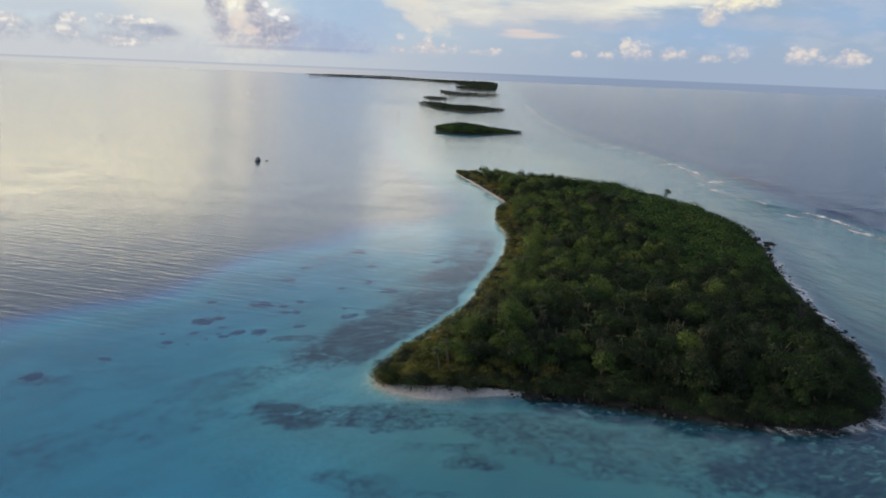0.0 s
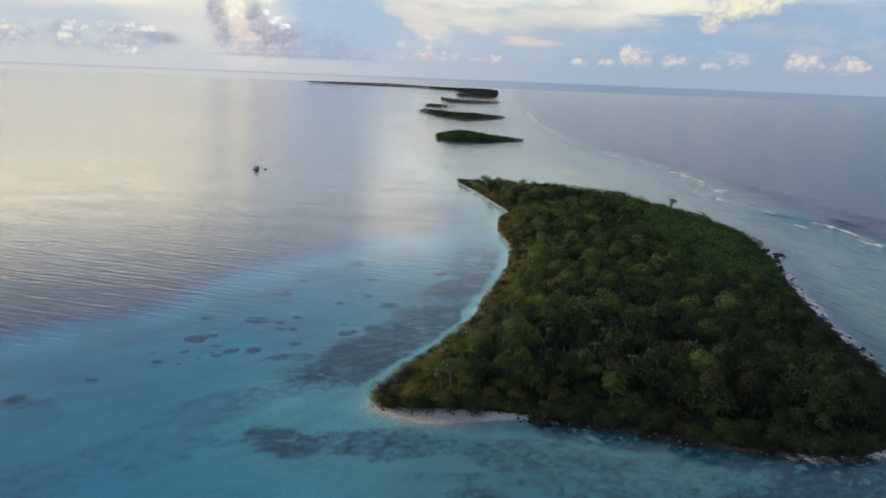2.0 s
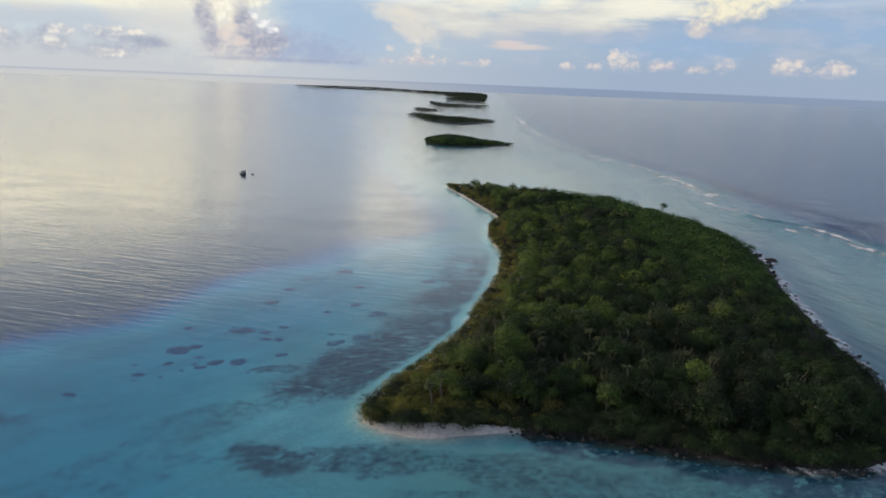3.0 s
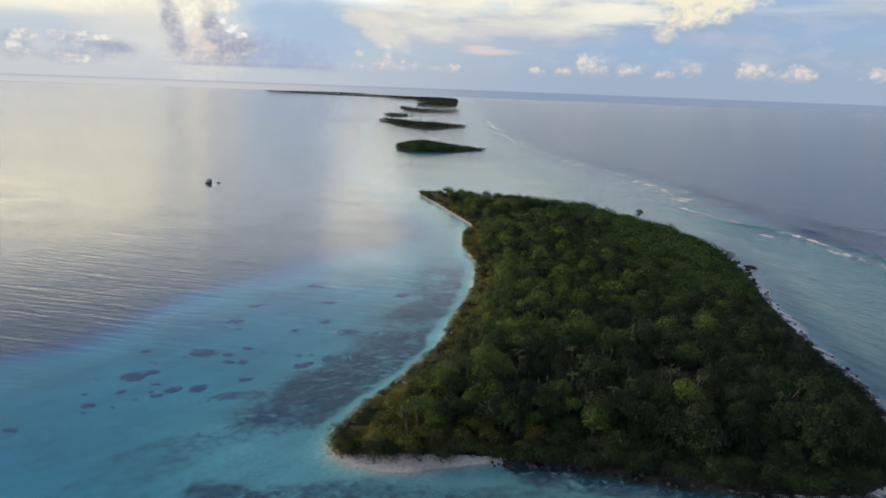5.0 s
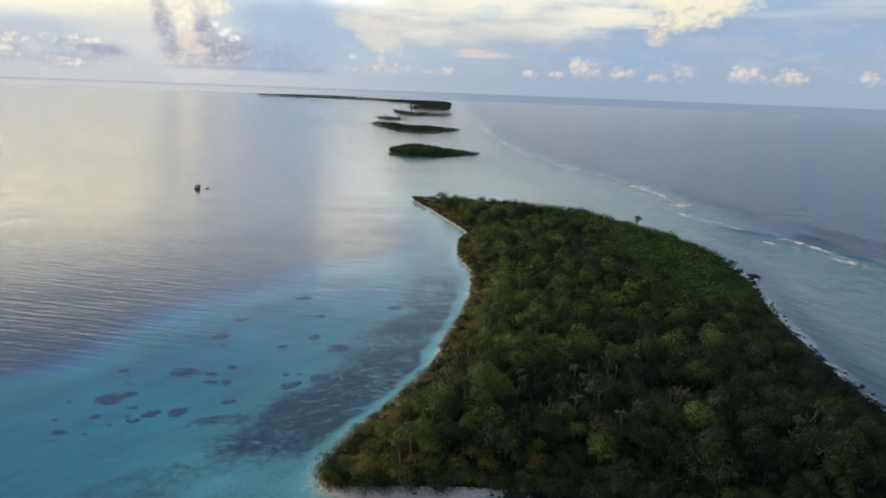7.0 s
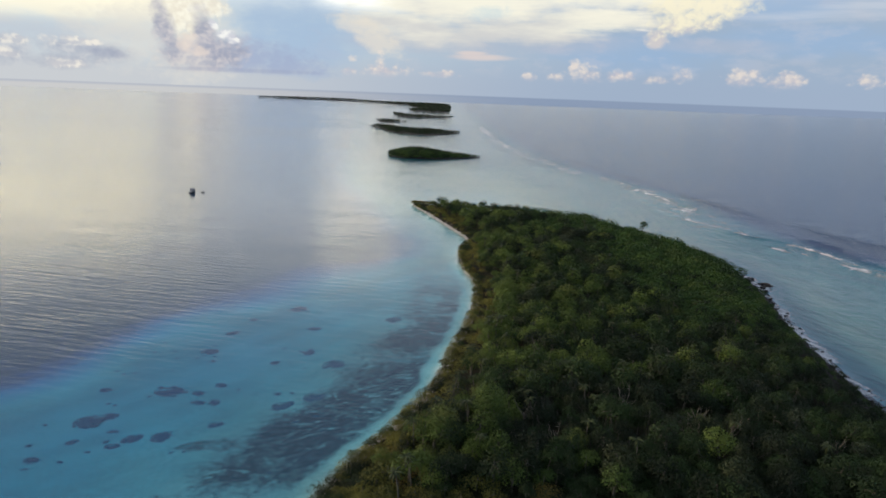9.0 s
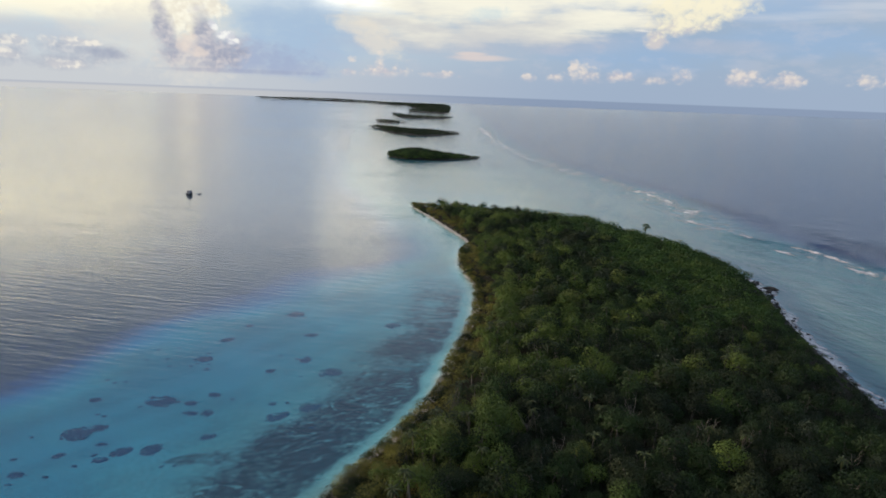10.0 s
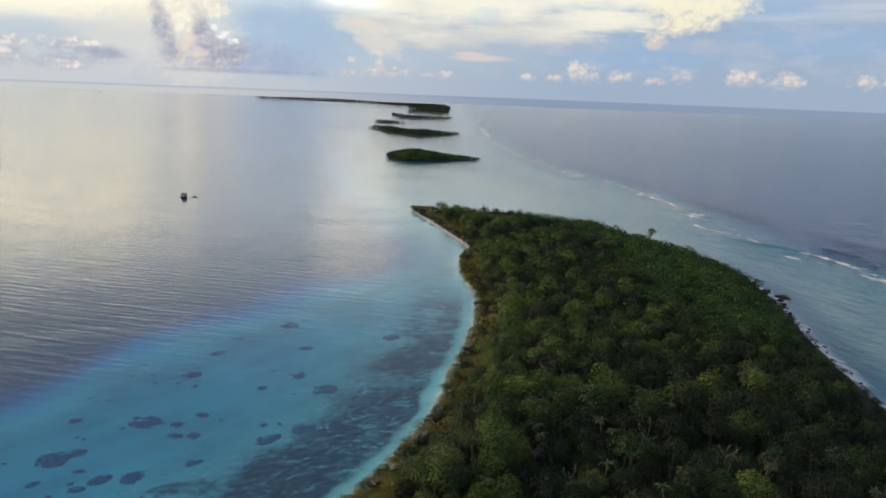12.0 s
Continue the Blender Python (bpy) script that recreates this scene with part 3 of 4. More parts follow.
wx = lines((-20000, -4000, 4000), (-4000, -600, 340), (-600, 60, 20), (60, 176, 2.5), (176, 226, 1.0), (226, 300, 2.5), (300, 600, 18), (600, 4000, 340), (4000, 20000, 4000))
wy = lines((-4000, -400, 400), (-400, 120, 20), (120, 320, 2.5), (320, 620, 1.6), (620, 1200, 6), (1200, 5000, 190), (5000, 20000, 3000))
gx, gy = np.meshgrid(wx, wy)
d, _ = to_line(gx, gy, SHORE)
dr, sr = to_line(gx, gy, REEF, False)
east = dr * sr
ds, ss = to_line(gx, gy, SHELF, False)
west = -ds * ss
# the swell that stands up and breaks along the outer reef, and the wash along the ocean shore
wander = bumps(gx, gy, 70.0, 1.0) * 4
ragged_edge = bumps(gx, gy, 7.0, 9.0)
gaps = 0.35 + 0.65 * smooth(bumps(gx, gy, 9.0, 3.5), -0.25, 0.15)
lift = np.zeros(gx.shape)
foam = np.zeros(gx.shape)


def breaker(line, height, low, high, trail, white):
    """One wave: a steep crest along a line, white between two distances north, with froth trailing towards the lagoon."""
    global lift, foam
    height *= 0.6
    d, side = to_line(gx, gy, spline(line, 6, closed=False), False)
    off = d * side
    ends = smooth(gy, line[0][1], line[0][1] + 14) * smooth(gy, line[-1][1], line[-1][1] - 14)
    lift = np.maximum(lift, height * ends * np.where(off > 0, np.exp(-(off / 2.6) ** 2), np.exp(-(off / 1.3) ** 2)))
    span = smooth(gy, low - 5, low + 3) * smooth(gy, high + 5, high - 3)
    behind = smooth(off, -trail, -1.0) * smooth(off, 0.6, -0.3)
    foam = np.maximum(foam, white * span * behind * (0.80 + 0.55 * ragged_edge) * (gaps if low > 400 else 1.15))


breaker([(214, 300), (208, 335), (207.5, 357), (207, 380), (203, 396), (198, 410), (184, 424), (176, 447)], 1.0, 372, 402, 5.0, 0.86)
breaker([(222, 318), (217, 338), (218, 355), (220, 378), (222, 396), (214, 420)], 1.3, 0, 1, 4.5, 0.0)
breaker([(214, 300), (208, 335), (207.5, 357), (207, 380)], 0.6, 320, 372, 9.0, 0.58)
breaker([(200, 500), (195, 530), (194, 550), (190, 592), (188, 660), (176, 723)], 0.7, 512, 700, 18.0, 0.86)
breaker([(190, 480), (187, 505), (188, 530)], 0.4, 498, 516, 7.0, 1.0)
breaker([(178, 445), (176, 470), (182, 492)], 0.4, 458, 476, 8.0, 0.95)
breaker([(176, 690), (170, 799), (157, 930), (149, 1120), (166, 1400), (183, 1750)], 0.7, 700, 1740, 60.0, 0.84)
breaker([(262, 380), (244, 420), (236, 470)], 0.7, 0, 1, 3.0, 0.0)
breaker([(232, 470), (222, 540), (214, 600)], 0.6, 0, 1, 3.0, 0.0)
# loose froth drifting off the reef
drift = smooth(gx, 150, 172) * smooth(gx, 208, 196) * smooth(gy, 425, 455) * smooth(gy, 690, 600)
foam = np.maximum(foam, drift * (0.41 + 0.40 * bumps(gx, gy, 13.0, 2.2) + 0.28 * bumps(gx, gy, 4.0, 6.1)))
wash = smooth(east, -30, -3) * smooth(east, 4, -2) * smooth(bumps(gx, gy, 22.0, 5.0) + bumps(gx, gy, 5.0, 4.0), -0.45, 0.65)
foam = np.maximum(foam, 0.68 * wash * smooth(gy, 280, 340))
ocean_side = np.clip(smooth(gx - 0.18 * (gy - 150), 62, 80) * smooth(gy, 440, 380) + 0.04 * smooth(gx, 84, 96) * (gy < 175), 0, 1)
foam = np.maximum(foam, (0.62 + 0.5 * bumps(gx, gy, 9.0, 2.5)) * smooth(d, 6.5, 2.0) * ocean_side)
foam = np.maximum(foam, (0.75 + 0.4 * ragged_edge) * smooth(np.hypot((gx - 142) / 4.5, (gy - 313) / 9.0), 1.0, 0.45))
south_wash = smooth(gx, 10, 22) * smooth(gx, 100, 84) * (gy < 160)
foam = np.maximum(foam, (0.36 + 0.6 * bumps(gx, gy, 6.0, 7.5)) * smooth(d, 3.5, 1.0) * south_wash)
water = new("water", sheet_mesh("water", wx, wy, lift, WATER, foam=foam, ocean=0.35 * smooth(east, -130, -60) + 0.65 * smooth(east, -50, 25), far=smooth(gy, 290, 720), offing=smooth(gy, 450, 1500), shelter=smooth(west, 20, -25) * smooth(east, -70, -120)))
water.visible_shadow = False
tagged(water, "calm turquoise lagoon and grey ocean water reflecting evening clouds", "water", kind="structure")


# ---------------------------------------------------------------- trees: shapes
def leaves(rng, centres, radii, count, size, droop=0.0, squash=0.8):
    """Leaf clumps over a crown of several lobes: one small bent rhomb each."""
    pick = rng.choice(len(radii), count, p=radii ** 2 / (radii ** 2).sum())
    u = rng.normal(size=(count, 3))
    u[:, 2] = np.where(u[:, 2] < -0.35, -u[:, 2], u[:, 2])
    u /= np.linalg.norm(u, axis=1)[:, None]
    r = radii[pick] * rng.uniform(0.72, 1.06, count)
    q = centres[pick] + u * radii[pick][:, None]
    r = r * (1 + 0.07 * np.sin(q[:, 0] * 42 + 3 * np.sin(q[:, 1] * 31)) * np.sin(q[:, 1] * 47 + q[:, 2] * 39))
    p = centres[pick] + u * r[:, None] * np.array([1, 1, squash])
    nrm = u + rng.normal(size=(count, 3)) * 0.15 + np.array([0, 0, 0.10])
    nrm /= np.linalg.norm(nrm, axis=1)[:, None]
    t = np.cross(nrm, rng.normal(size=(count, 3)))
    t /= np.linalg.norm(t, axis=1)[:, None]
    b = np.cross(nrm, t)
    s = size * rng.uniform(0.65, 1.35, count)[:, None]
    sag = np.array([0, 0, -droop]) * s
    v = np.stack([p - t * s, p - b * s * 0.62 + nrm * s * 0.18, p + t * s + sag, p + b * s * 0.62 + nrm * s * 0.18], 1).reshape(-1, 3)
    return v, np.arange(count * 4).reshape(-1, 4)


def tube(points, radii, sides=5):
    """A tapered tube along points, as vertices and quads."""
    points = np.asarray(points, float)
    out = []
    for i, (p, r) in enumerate(zip(points, radii)):
        run = points[min(i + 1, len(points) - 1)] - points[max(i - 1, 0)]
        run /= np.linalg.norm(run) + 1e-9
        side = np.cross(run, (0.3, 1, 0.1))
        side /= np.linalg.norm(side)
        up = np.cross(run, side)
        for k in range(sides):
            a = 2 * math.pi * k / sides
            out.append(p + r * (side * math.cos(a) + up * math.sin(a)))
    quads = [[i * sides + k, i * sides + (k + 1) % sides, (i + 1) * sides + (k + 1) % sides, (i + 1) * sides + k]
             for i in range(len(points) - 1) for k in range(sides)]
    return np.array(out), np.array(quads)


def join(pieces):
    v, f, base = [], [], 0
    for a, b in pieces:
        v.append(a)
        f.append(b + base)
        base += len(a)
    return np.concatenate(v), np.concatenate(f)


def broadleaf(rng, height, width, count, size, lobes=7, squash=0.8, foot=0.45):
    """A spreading tree: trunk with limbs, and a crown of lobes. All in unit place, base at 0."""
    low = height * (foot + rng.uniform(-0.04, 0.04))
    lean = rng.normal(size=2) * 0.06 * height
    centres, radii, wood = [], [], []
    top = np.array([lean[0], lean[1], height * 0.55])
    wood.append(tube([(0, 0, -0.4), (lean[0] * 0.4, lean[1] * 0.4, height * 0.28), top], [height * 0.030, height * 0.022, height * 0.014]))
    for k in range(lobes):
        a = 2 * math.pi * (k + rng.uniform(-0.3, 0.3)) / max(lobes - 1, 1)
        out = 0 if k == 0 else width * 0.5 * rng.uniform(0.42, 0.68)
        r = width * rng.uniform(0.22, 0.32) * (1.35 if k == 0 else 1)
        c = np.array([lean[0] + out * math.cos(a), lean[1] + out * math.sin(a), min(height - r * squash, low + height * (0.32 if k == 0 else rng.uniform(0.06, 0.30)))])
        centres.append(c)
        radii.append(r)
        if k < 5:
            mid = (top + c) / 2 + np.array([0, 0, -0.15 * width * rng.uniform(0, 1)])
            wood.append(tube([top * 0.82, mid, c], [height * 0.013, height * 0.010, height * 0.005], 4))
    return join(wood), leaves(rng, np.array(centres), np.array(radii), count, size, 0.3, squash)


def bare(rng, height):
    """A dead tree: forked grey limbs, with hardly a leaf."""
    wood = [tube([(0, 0, -0.4), (0.1, 0.05, height * 0.5)], [0.13, 0.09])]
    for _ in range(7):
        a, s = rng.uniform(0, 6.28), rng.uniform(0.3, 0.5)
        start = np.array([0.1 * s * 2, 0.05 * s * 2, height * s])
        tip = start + np.array([math.cos(a), math.sin(a), rng.uniform(0.9, 1.8)]) * height * rng.uniform(0.18, 0.32)
        mid = (start + tip) / 2 + rng.normal(size=3) * 0.15
        wood.append(tube([start, mid, tip], [0.075, 0.055, 0.02], 4))
        for _ in range(2):
            twig = mid + (tip - mid) * rng.uniform(0.1, 0.6)
            wood.append(tube([twig, twig + rng.normal(size=3) * 0.5 + np.array([0, 0, 0.6])], [0.04, 0.012], 4))
    return join(wood)


def frond(rng, length):
    """One arching palm frond with two rows of leaflets folded down from the rib."""
    n = 6
    s = np.linspace(0, 1, n + 1)
    run = np.column_stack([s * length * (1 - 0.12 * s), np.zeros(n + 1), length * (0.42 * s - 0.78 * s * s)])
    wide = length * 0.12 * np.sin(np.pi * np.clip(0.12 + 0.86 * s, 0, 1)) + 0.01
    v, f = [], []
    for p, k in zip(run, wide):
        v += [p + np.array([0, -k, -k * 0.55]), p, p + np.array([0, k, -k * 0.55])]
    for i in range(n):
        a = 3 * i
        f += [[a, a + 1, a + 4, a + 3], [a + 1, a + 2, a + 5, a + 4]]
    # notch the leaflets apart
    v = np.array(v)
    v[0::3, 0] += rng.uniform(-0.10, 0.16, n + 1) * length * 0.5
    v[2::3, 0] += rng.uniform(-0.10, 0.16, n + 1) * length * 0.5
    return v, np.array(f)


def palm_wood(rng, height):
    lean = rng.normal(size=2) * 0.09 * height
    s = np.linspace(0, 1, 6)
    pts = np.column_stack([lean[0] * s ** 2, lean[1] * s ** 2, s * height - 0.3 * (1 - s)])
    return tube(pts, 0.16 - 0.07 * s + 0.06 * (s < 0.05), 6), pts[-1]


def turned(v, x, y, z, size, turn, tall=1.0):
    c, s = math.cos(turn), math.sin(turn)
    return np.column_stack([x + size * (v[:, 0] * c - v[:, 1] * s), y + size * (v[:, 0] * s + v[:, 1] * c), z + size * tall * v[:, 2]])


# ---------------------------------------------------------------- trees: where they stand
rng = np.random.default_rng(11)


def scatter(low_x, high_x, low_y, high_y, gap):
    gx, gy = np.meshgrid(np.arange(low_x, high_x, gap), np.arange(low_y, high_y, gap * 0.9))
    gx = gx + (np.arange(gx.shape[0])[:, None] % 2) * gap * 0.5
    x = (gx + rng.uniform(-0.38, 0.38, gx.shape) * gap).ravel()
    y = (gy + rng.uniform(-0.38, 0.38, gy.shape) * gap).ravel()
    return x, y


def depth_inland(x, y):
    d, _ = to_line(x, y, SHORE)
    return np.where(inside(x, y, SHORE), d, -d)


px_, py_ = scatter(-20, 150, 138, 512, 4.15)
inland = depth_inland(px_, py_)
keep = inland > 1.1
px_, py_, inland = px_[keep], py_[keep], inland[keep]
pz_ = np.clip(0.2 + 1.5 * (1 - np.exp(-inland / 7)), 0, 2) - 0.1
field = bumps(px_, py_, 26.0, 2.0)
patch = bumps(px_, py_, 12.0, 6.0)

# kinds: 0 dark, 1 light, 2 scrub, 3 rust fringe, 4 grey
# crowns vary in tint; more light ones westward put sunlight into the leaf colour
sunny = smooth(px_, 80, 30) * 0.66 - 0.31 - 0.62 * smooth(py_, 215, 185) * smooth(px_, 8, 30) + 0.12 * smooth(py_, 200, 260)
kind = np.where(0.5 * patch + sunny + rng.normal(size=len(px_)) * 0.42 > 0.17, 1, 0)
kind[rng.uniform(size=len(px_)) < 0.07] = 4
scrubby = (px_ - 62 - 0.10 * (py_ - 250)) / 22 + 0.9 * field + smooth(py_, 330, 430) * 1.4
kind[(scrubby + 0.3 * rng.normal(size=len(px_)) > 1.0) & (py_ > 245 + 25 * patch)] = 2
kind[(kind == 2) & (rng.uniform(size=len(px_)) < 0.2 - 0.25 * patch)] = 5
lagoon = (px_ < 34) & (py_ > 152)
west_edge = lagoon & (inland < 10.5 + 4 * patch) & (px_ - 0.15 * (py_ - 150) < 26)
kind[(inland < 5.0 + 2 * patch + 2.5 * (py_ < 165)) & (kind != 2)] = 5
kind[west_edge & (rng.uniform(size=len(px_)) < 0.72)] = 3
edge = smooth(inland, 1.0, 13.0)
tall = (3.0 + 5.6 * edge) * (1 + 0.12 * field + 0.25 * rng.normal(size=len(px_)))
tall += 2.4 * smooth(py_, 310, 370) * smooth(px_, 70, 95) - 1.6 * smooth(py_, 420, 470) * (px_ < 70)
tall = np.where(kind == 2, 3.2 + 3.4 * edge + 2.4 * smooth(py_, 310, 370) * smooth(px_, 70, 95) - 1.5 * smooth(py_, 420, 470) * (px_ < 70) + 0.9 * field + 0.8 * rng.normal(size=len(px_)), tall)
tall = np.where(kind == 5, 3.0 + 4.0 * edge + 0.4 * rng.normal(size=len(px_)), tall)
tall = np.where(kind == 3, 2.4 + 2.9 * edge + 0.3 * rng.normal(size=len(px_)), tall)
windswept = (px_ > 75) & (py_ > 175) & (py_ < 318)
tall = np.where(windswept, np.minimum(tall, 1.5 + 0.38 * inland), tall)
tall = np.clip(tall, 1.3, 11.5)

# a fringe of shrubs right along the waterline, but for the open beaches
fringe = []
for k in range(0, len(SHORE)):
    a, b = SHORE[k], SHORE[(k + 1) % len(SHORE)]
    run = b - a
    span = float(np.hypot(*run))
    out = np.array([run[1], -run[0]]) / span
    for s in np.arange(0, span, 2.1):
        x, y = a + run * s / span + out * (rng.uniform(0.8, 2.2) if a[0] < 40 else rng.uniform(2.5, 4.5) if a[1] > 165 else rng.uniform(1.2, 3.0))
        if (y < 150.5 and x < 17) or (y > 388 and x < 34 and y < 470):
            continue
        what = 3 if (x < 34 and y > 152 and rng.uniform() < 0.55) else 2 if x > 60 and y > 190 else 5
        fringe.append((x, y, 0.25, rng.uniform(1.1, 1.7) if x > 100 and y < 350 else rng.uniform(2.0, 3.3) if y > 160 else rng.uniform(2.6, 4.2), what))
# an understorey closes the wood towards the southern shore
ux_, uy_ = scatter(-14, 112, 140, 196, 3.3)
u_in = depth_inland(ux_, uy_)
for x, y, d in zip(ux_, uy_, u_in):
    if 1.5 < d < 26 and not (y < 150.5 and x < 12):
        fringe.append((x, y, 0.9, rng.uniform(2.4, 3.4) + 0.09 * d, 3 if x < 6 and rng.uniform() < 0.4 else 5))
# a hedge of shrubs behind the sand of the spit
for x in np.arange(-13, 15, 1.35):
    for row in range(2):
        y = 152.2 + 1.7 * row + 0.06 * abs(x + 2) + rng.uniform(-0.5, 0.5) + (1.6 if x < -8 else 0)
        fringe.append((x + rng.uniform(-0.5, 0.5), y, 0.5, rng.uniform(1.9, 2.9) + 0.5 * row, 3 if rng.uniform() < (0.6 if x < -3 else 0.15) else 5))
px_, py_, pz_, tall, kind = (np.concatenate([a, b]) for a, b in zip((px_, py_, pz_, tall, kind), np.array(fringe).T))
kind = kind.astype(int)

KINDS = [("tree", LEAF_DARK, "dark green broad-crowned tree in the island wood", 1300),
         ("tree", LEAF_LIGHT, "light yellow-green round-crowned tree in the island wood", 1300),
         ("shrub", LEAF_SCRUB, "low dense green shrub on the ocean side", 860),
         ("shrub", LEAF_RUST, "olive-brown leaved shrub along the lagoon beach", 760),
         ("tree", LEAF_GREY, "grey-green thin-crowned tree in the island wood", 800),
         ("shrub", LEAF_DARK, "dense dark green shrub at the edge of the wood", 800)]
FORMS = []
for fewer, larger in ((1.0, 1.0), (0.60, 1.25), (0.36, 1.6), (0.07, 3.6)):
    forms = []
    for name, mat, label, count in KINDS:
        low = name == "shrub"
        forms.append([broadleaf(rng, 1.0, 1.25 if low else 0.62, int(count * fewer), (0.028 if low else 0.0165) * larger, 6 if low else 7,
                                0.75 if low else 1.1, 0.12 if low else 0.22) for _ in range(6)])
    FORMS.append(forms)

# a stretch of the wood at the southern end is made of single trees, the rest is one mass
single = (py_ < 192) & (px_ < 95) & (np.arange(len(px_)) < len(inland))
order = np.argsort(py_ + 0.15 * px_)
singles = [i for i in order if single[i]][:300]
single_set = set(singles)
meshes = []
for (name, mat, label, count), row in zip(KINDS, FORMS[0]):
    meshes.append([(raw_mesh("trunk", *wood, BARK), raw_mesh("crown", *crown, mat, flat=True, tint=np.zeros(len(crown[0])))) for wood, crown in row])
for i in singles:
    name, mat, label, count = KINDS[kind[i]]
    wood, crown = meshes[kind[i]][int(rng.integers(6))]
    tree = new(name)
    tree.empty_display_size = 0.5
    size = tall[i]
    tree.matrix_world = pose(px_[i], py_[i], pz_[i], 0, 0, rng.uniform(0, 360)) @ Matrix.Diagonal((size * rng.uniform(0.9, 1.2), size * rng.uniform(0.9, 1.2), size, 1))
    part("trunk", wood, tree)
    part("crown", crown, tree)
    tagged(tree, label, name, "trees of the island wood" if name == "tree" else "shrubs of the island wood")


def mass(name, spots, label, category, level=None):
    """Many trees as one thing of kind stuff: trunks, and one crown mesh a kind of leaf."""
    top = tagged(new(name), label, category, kind="stuff")
    woods = []
    for k in range(len(KINDS)):
        pv, pf, pt, base = [], [], [], 0
        for x, y, z, size, what in spots:
            if what != k:
                continue
            step = level if level is not None else 0 if y < 195 else 1 if y < 265 else 2
            wood, (v, f) = FORMS[step][k][int(rng.integers(6))]
            turn, wide = rng.uniform(0, 6.28), rng.uniform(0.92, 1.22)
            pv.append(turned(v, x, y, z, size * wide, turn, 1 / wide))
            pf.append(f + base)
            pt.append(np.full(len(v), rng.uniform()))
            base += len(v)
            if step < 2:
                woods.append((turned(wood[0], x, y, z, size, turn), wood[1]))
        if pv:
            part("crowns", raw_mesh("crowns", np.concatenate(pv), np.concatenate(pf), KINDS[k][1], flat=True, tint=np.concatenate(pt)), top)
    if woods:
        part("trunks", raw_mesh("trunks", *join(woods), BARK), top)
    return top


mass("woodland", [(px_[i], py_[i], pz_[i], tall[i], kind[i]) for i in range(len(px_)) if i not in single_set],
     "dense dark green island woodland of mixed broadleaf trees", "woodland")

# palms stand out of the wood, mostly towards the lagoon
palm_fronds = [raw_mesh("frond", *frond(rng, k), FROND, flat=True, tint=np.zeros(21)) for k in (1.5, 1.8, 2.0)]
count = 0
for _ in range(4000):
    x, y = rng.uniform(-12, 125), rng.uniform(150, 400)
    d = float(depth_inland(np.array([x]), np.array([y]))[0])
    chance = 1.0 if x < 45 else 0.22
    if d < (14 if y < 175 and x > 5 else 8) or (x > 90 and d < 30) or rng.uniform() > chance * (1.0 if y < 260 else 0.35):
        continue
    high = rng.uniform(6.4, 8.6) * (0.75 + 0.25 * min(1, d / 14))
    form, tip = palm_wood(rng, high)
    palm = new("palm_tree")
    palm.matrix_world = pose(x, y, 1.3, 0, 0, rng.uniform(0, 360))
    part("trunk", raw_mesh("trunk", *form, BARK), palm)
    leaf_count = int(rng.integers(10, 14))
    for j in range(leaf_count):
        lift = rng.uniform(-38, 28)
        leaf = part("frond", palm_fronds[int(rng.integers(3))], palm)
        leaf.matrix_local = Matrix.Translation(tip) @ pose(0, 0, 0, 0, 0, 360 * j / leaf_count + rng.uniform(-12, 12)) @ pose(0, 0, 0, 0, -lift, 0)
    tagged(palm, "slender palm with drooping grey-green fronds rising from the wood", "palm tree", "palms of the island wood")
    count += 1
    if count == 64:
        break

# dead grey trees between the crowns
dead_forms = [raw_mesh("branches", *bare(rng, 7.5), BARK_GREY) for _ in range(4)]
for x, y in ((58, 176), (62, 181), (66, 174), (49, 188), (74, 190), (38, 204), (36, 222), (30, 172), (84, 168), (70, 215), (54, 205), (26, 182)):
    dead = new("dead_tree", dead_forms[int(rng.integers(4))])
    dead.matrix_world = pose(x, y, 1.4, 0, 0, rng.uniform(0, 360)) @ Matrix.Scale(rng.uniform(0.95, 1.2), 4)
    tagged(dead, "bare grey dead tree among green crowns", "dead tree", "dead trees of the wood")

# the lone tree that stands over the ocean-side scrub
wood, crown = broadleaf(rng, 1.0, 0.50, 260, 0.04, 4, 0.8, 0.5)
lone = new("tree")
lone.matrix_world = pose(124.5, 407, 0.8) @ Matrix.Scale(8.5, 4)
part("trunk", raw_mesh("trunk", *wood, BARK), lone)
part("crown", raw_mesh("crown", *crown, LEAF_DARK, flat=True, tint=np.zeros(len(crown[0]))), lone)
tagged(lone, "lone slender dark tree standing above low scrub", "tree")


# ---------------------------------------------------------------- rocks and coral
def lump(rng, sub=3, rough=0.35, flat=0.6):
    """A worn boulder or a mound, about 1 m in radius."""
    bm = bmesh.new()
    bmesh.ops.create_icosphere(bm, subdivisions=sub, radius=1.0)
    o = Vector(rng.uniform(0, 50, 3))
    for v in bm.verts:
        k = 1 + rough * noise.fractal(v.co * 1.3 + o, 1.0, 2.0, 3) + 0.12 * noise.noise(v.co * 5 + o)
        v.co = Vector((v.co.x * k, v.co.y * k, v.co.z * k * flat))
    me = bpy.data.meshes.new("lump")
    bm.to_mesh(me)
    bm.free()
    return me


rocks = [lump(rng, 2, 0.5, 0.75) for _ in range(6)]
for me in rocks:
    me.materials.append(ROCK)


def boulder(x, y, z, size, stretch=1.0):
    rock = new("boulder", rocks[int(rng.integers(6))])
    rock.matrix_world = pose(x, y, z, rng.uniform(-50, 50), rng.uniform(-50, 50), rng.uniform(0, 360)) @ Matrix.Diagonal((size * stretch, size, size, 1))
    return tagged(rock, "dark weathered rock on the ocean shore", "rock", "rocks along the shore")


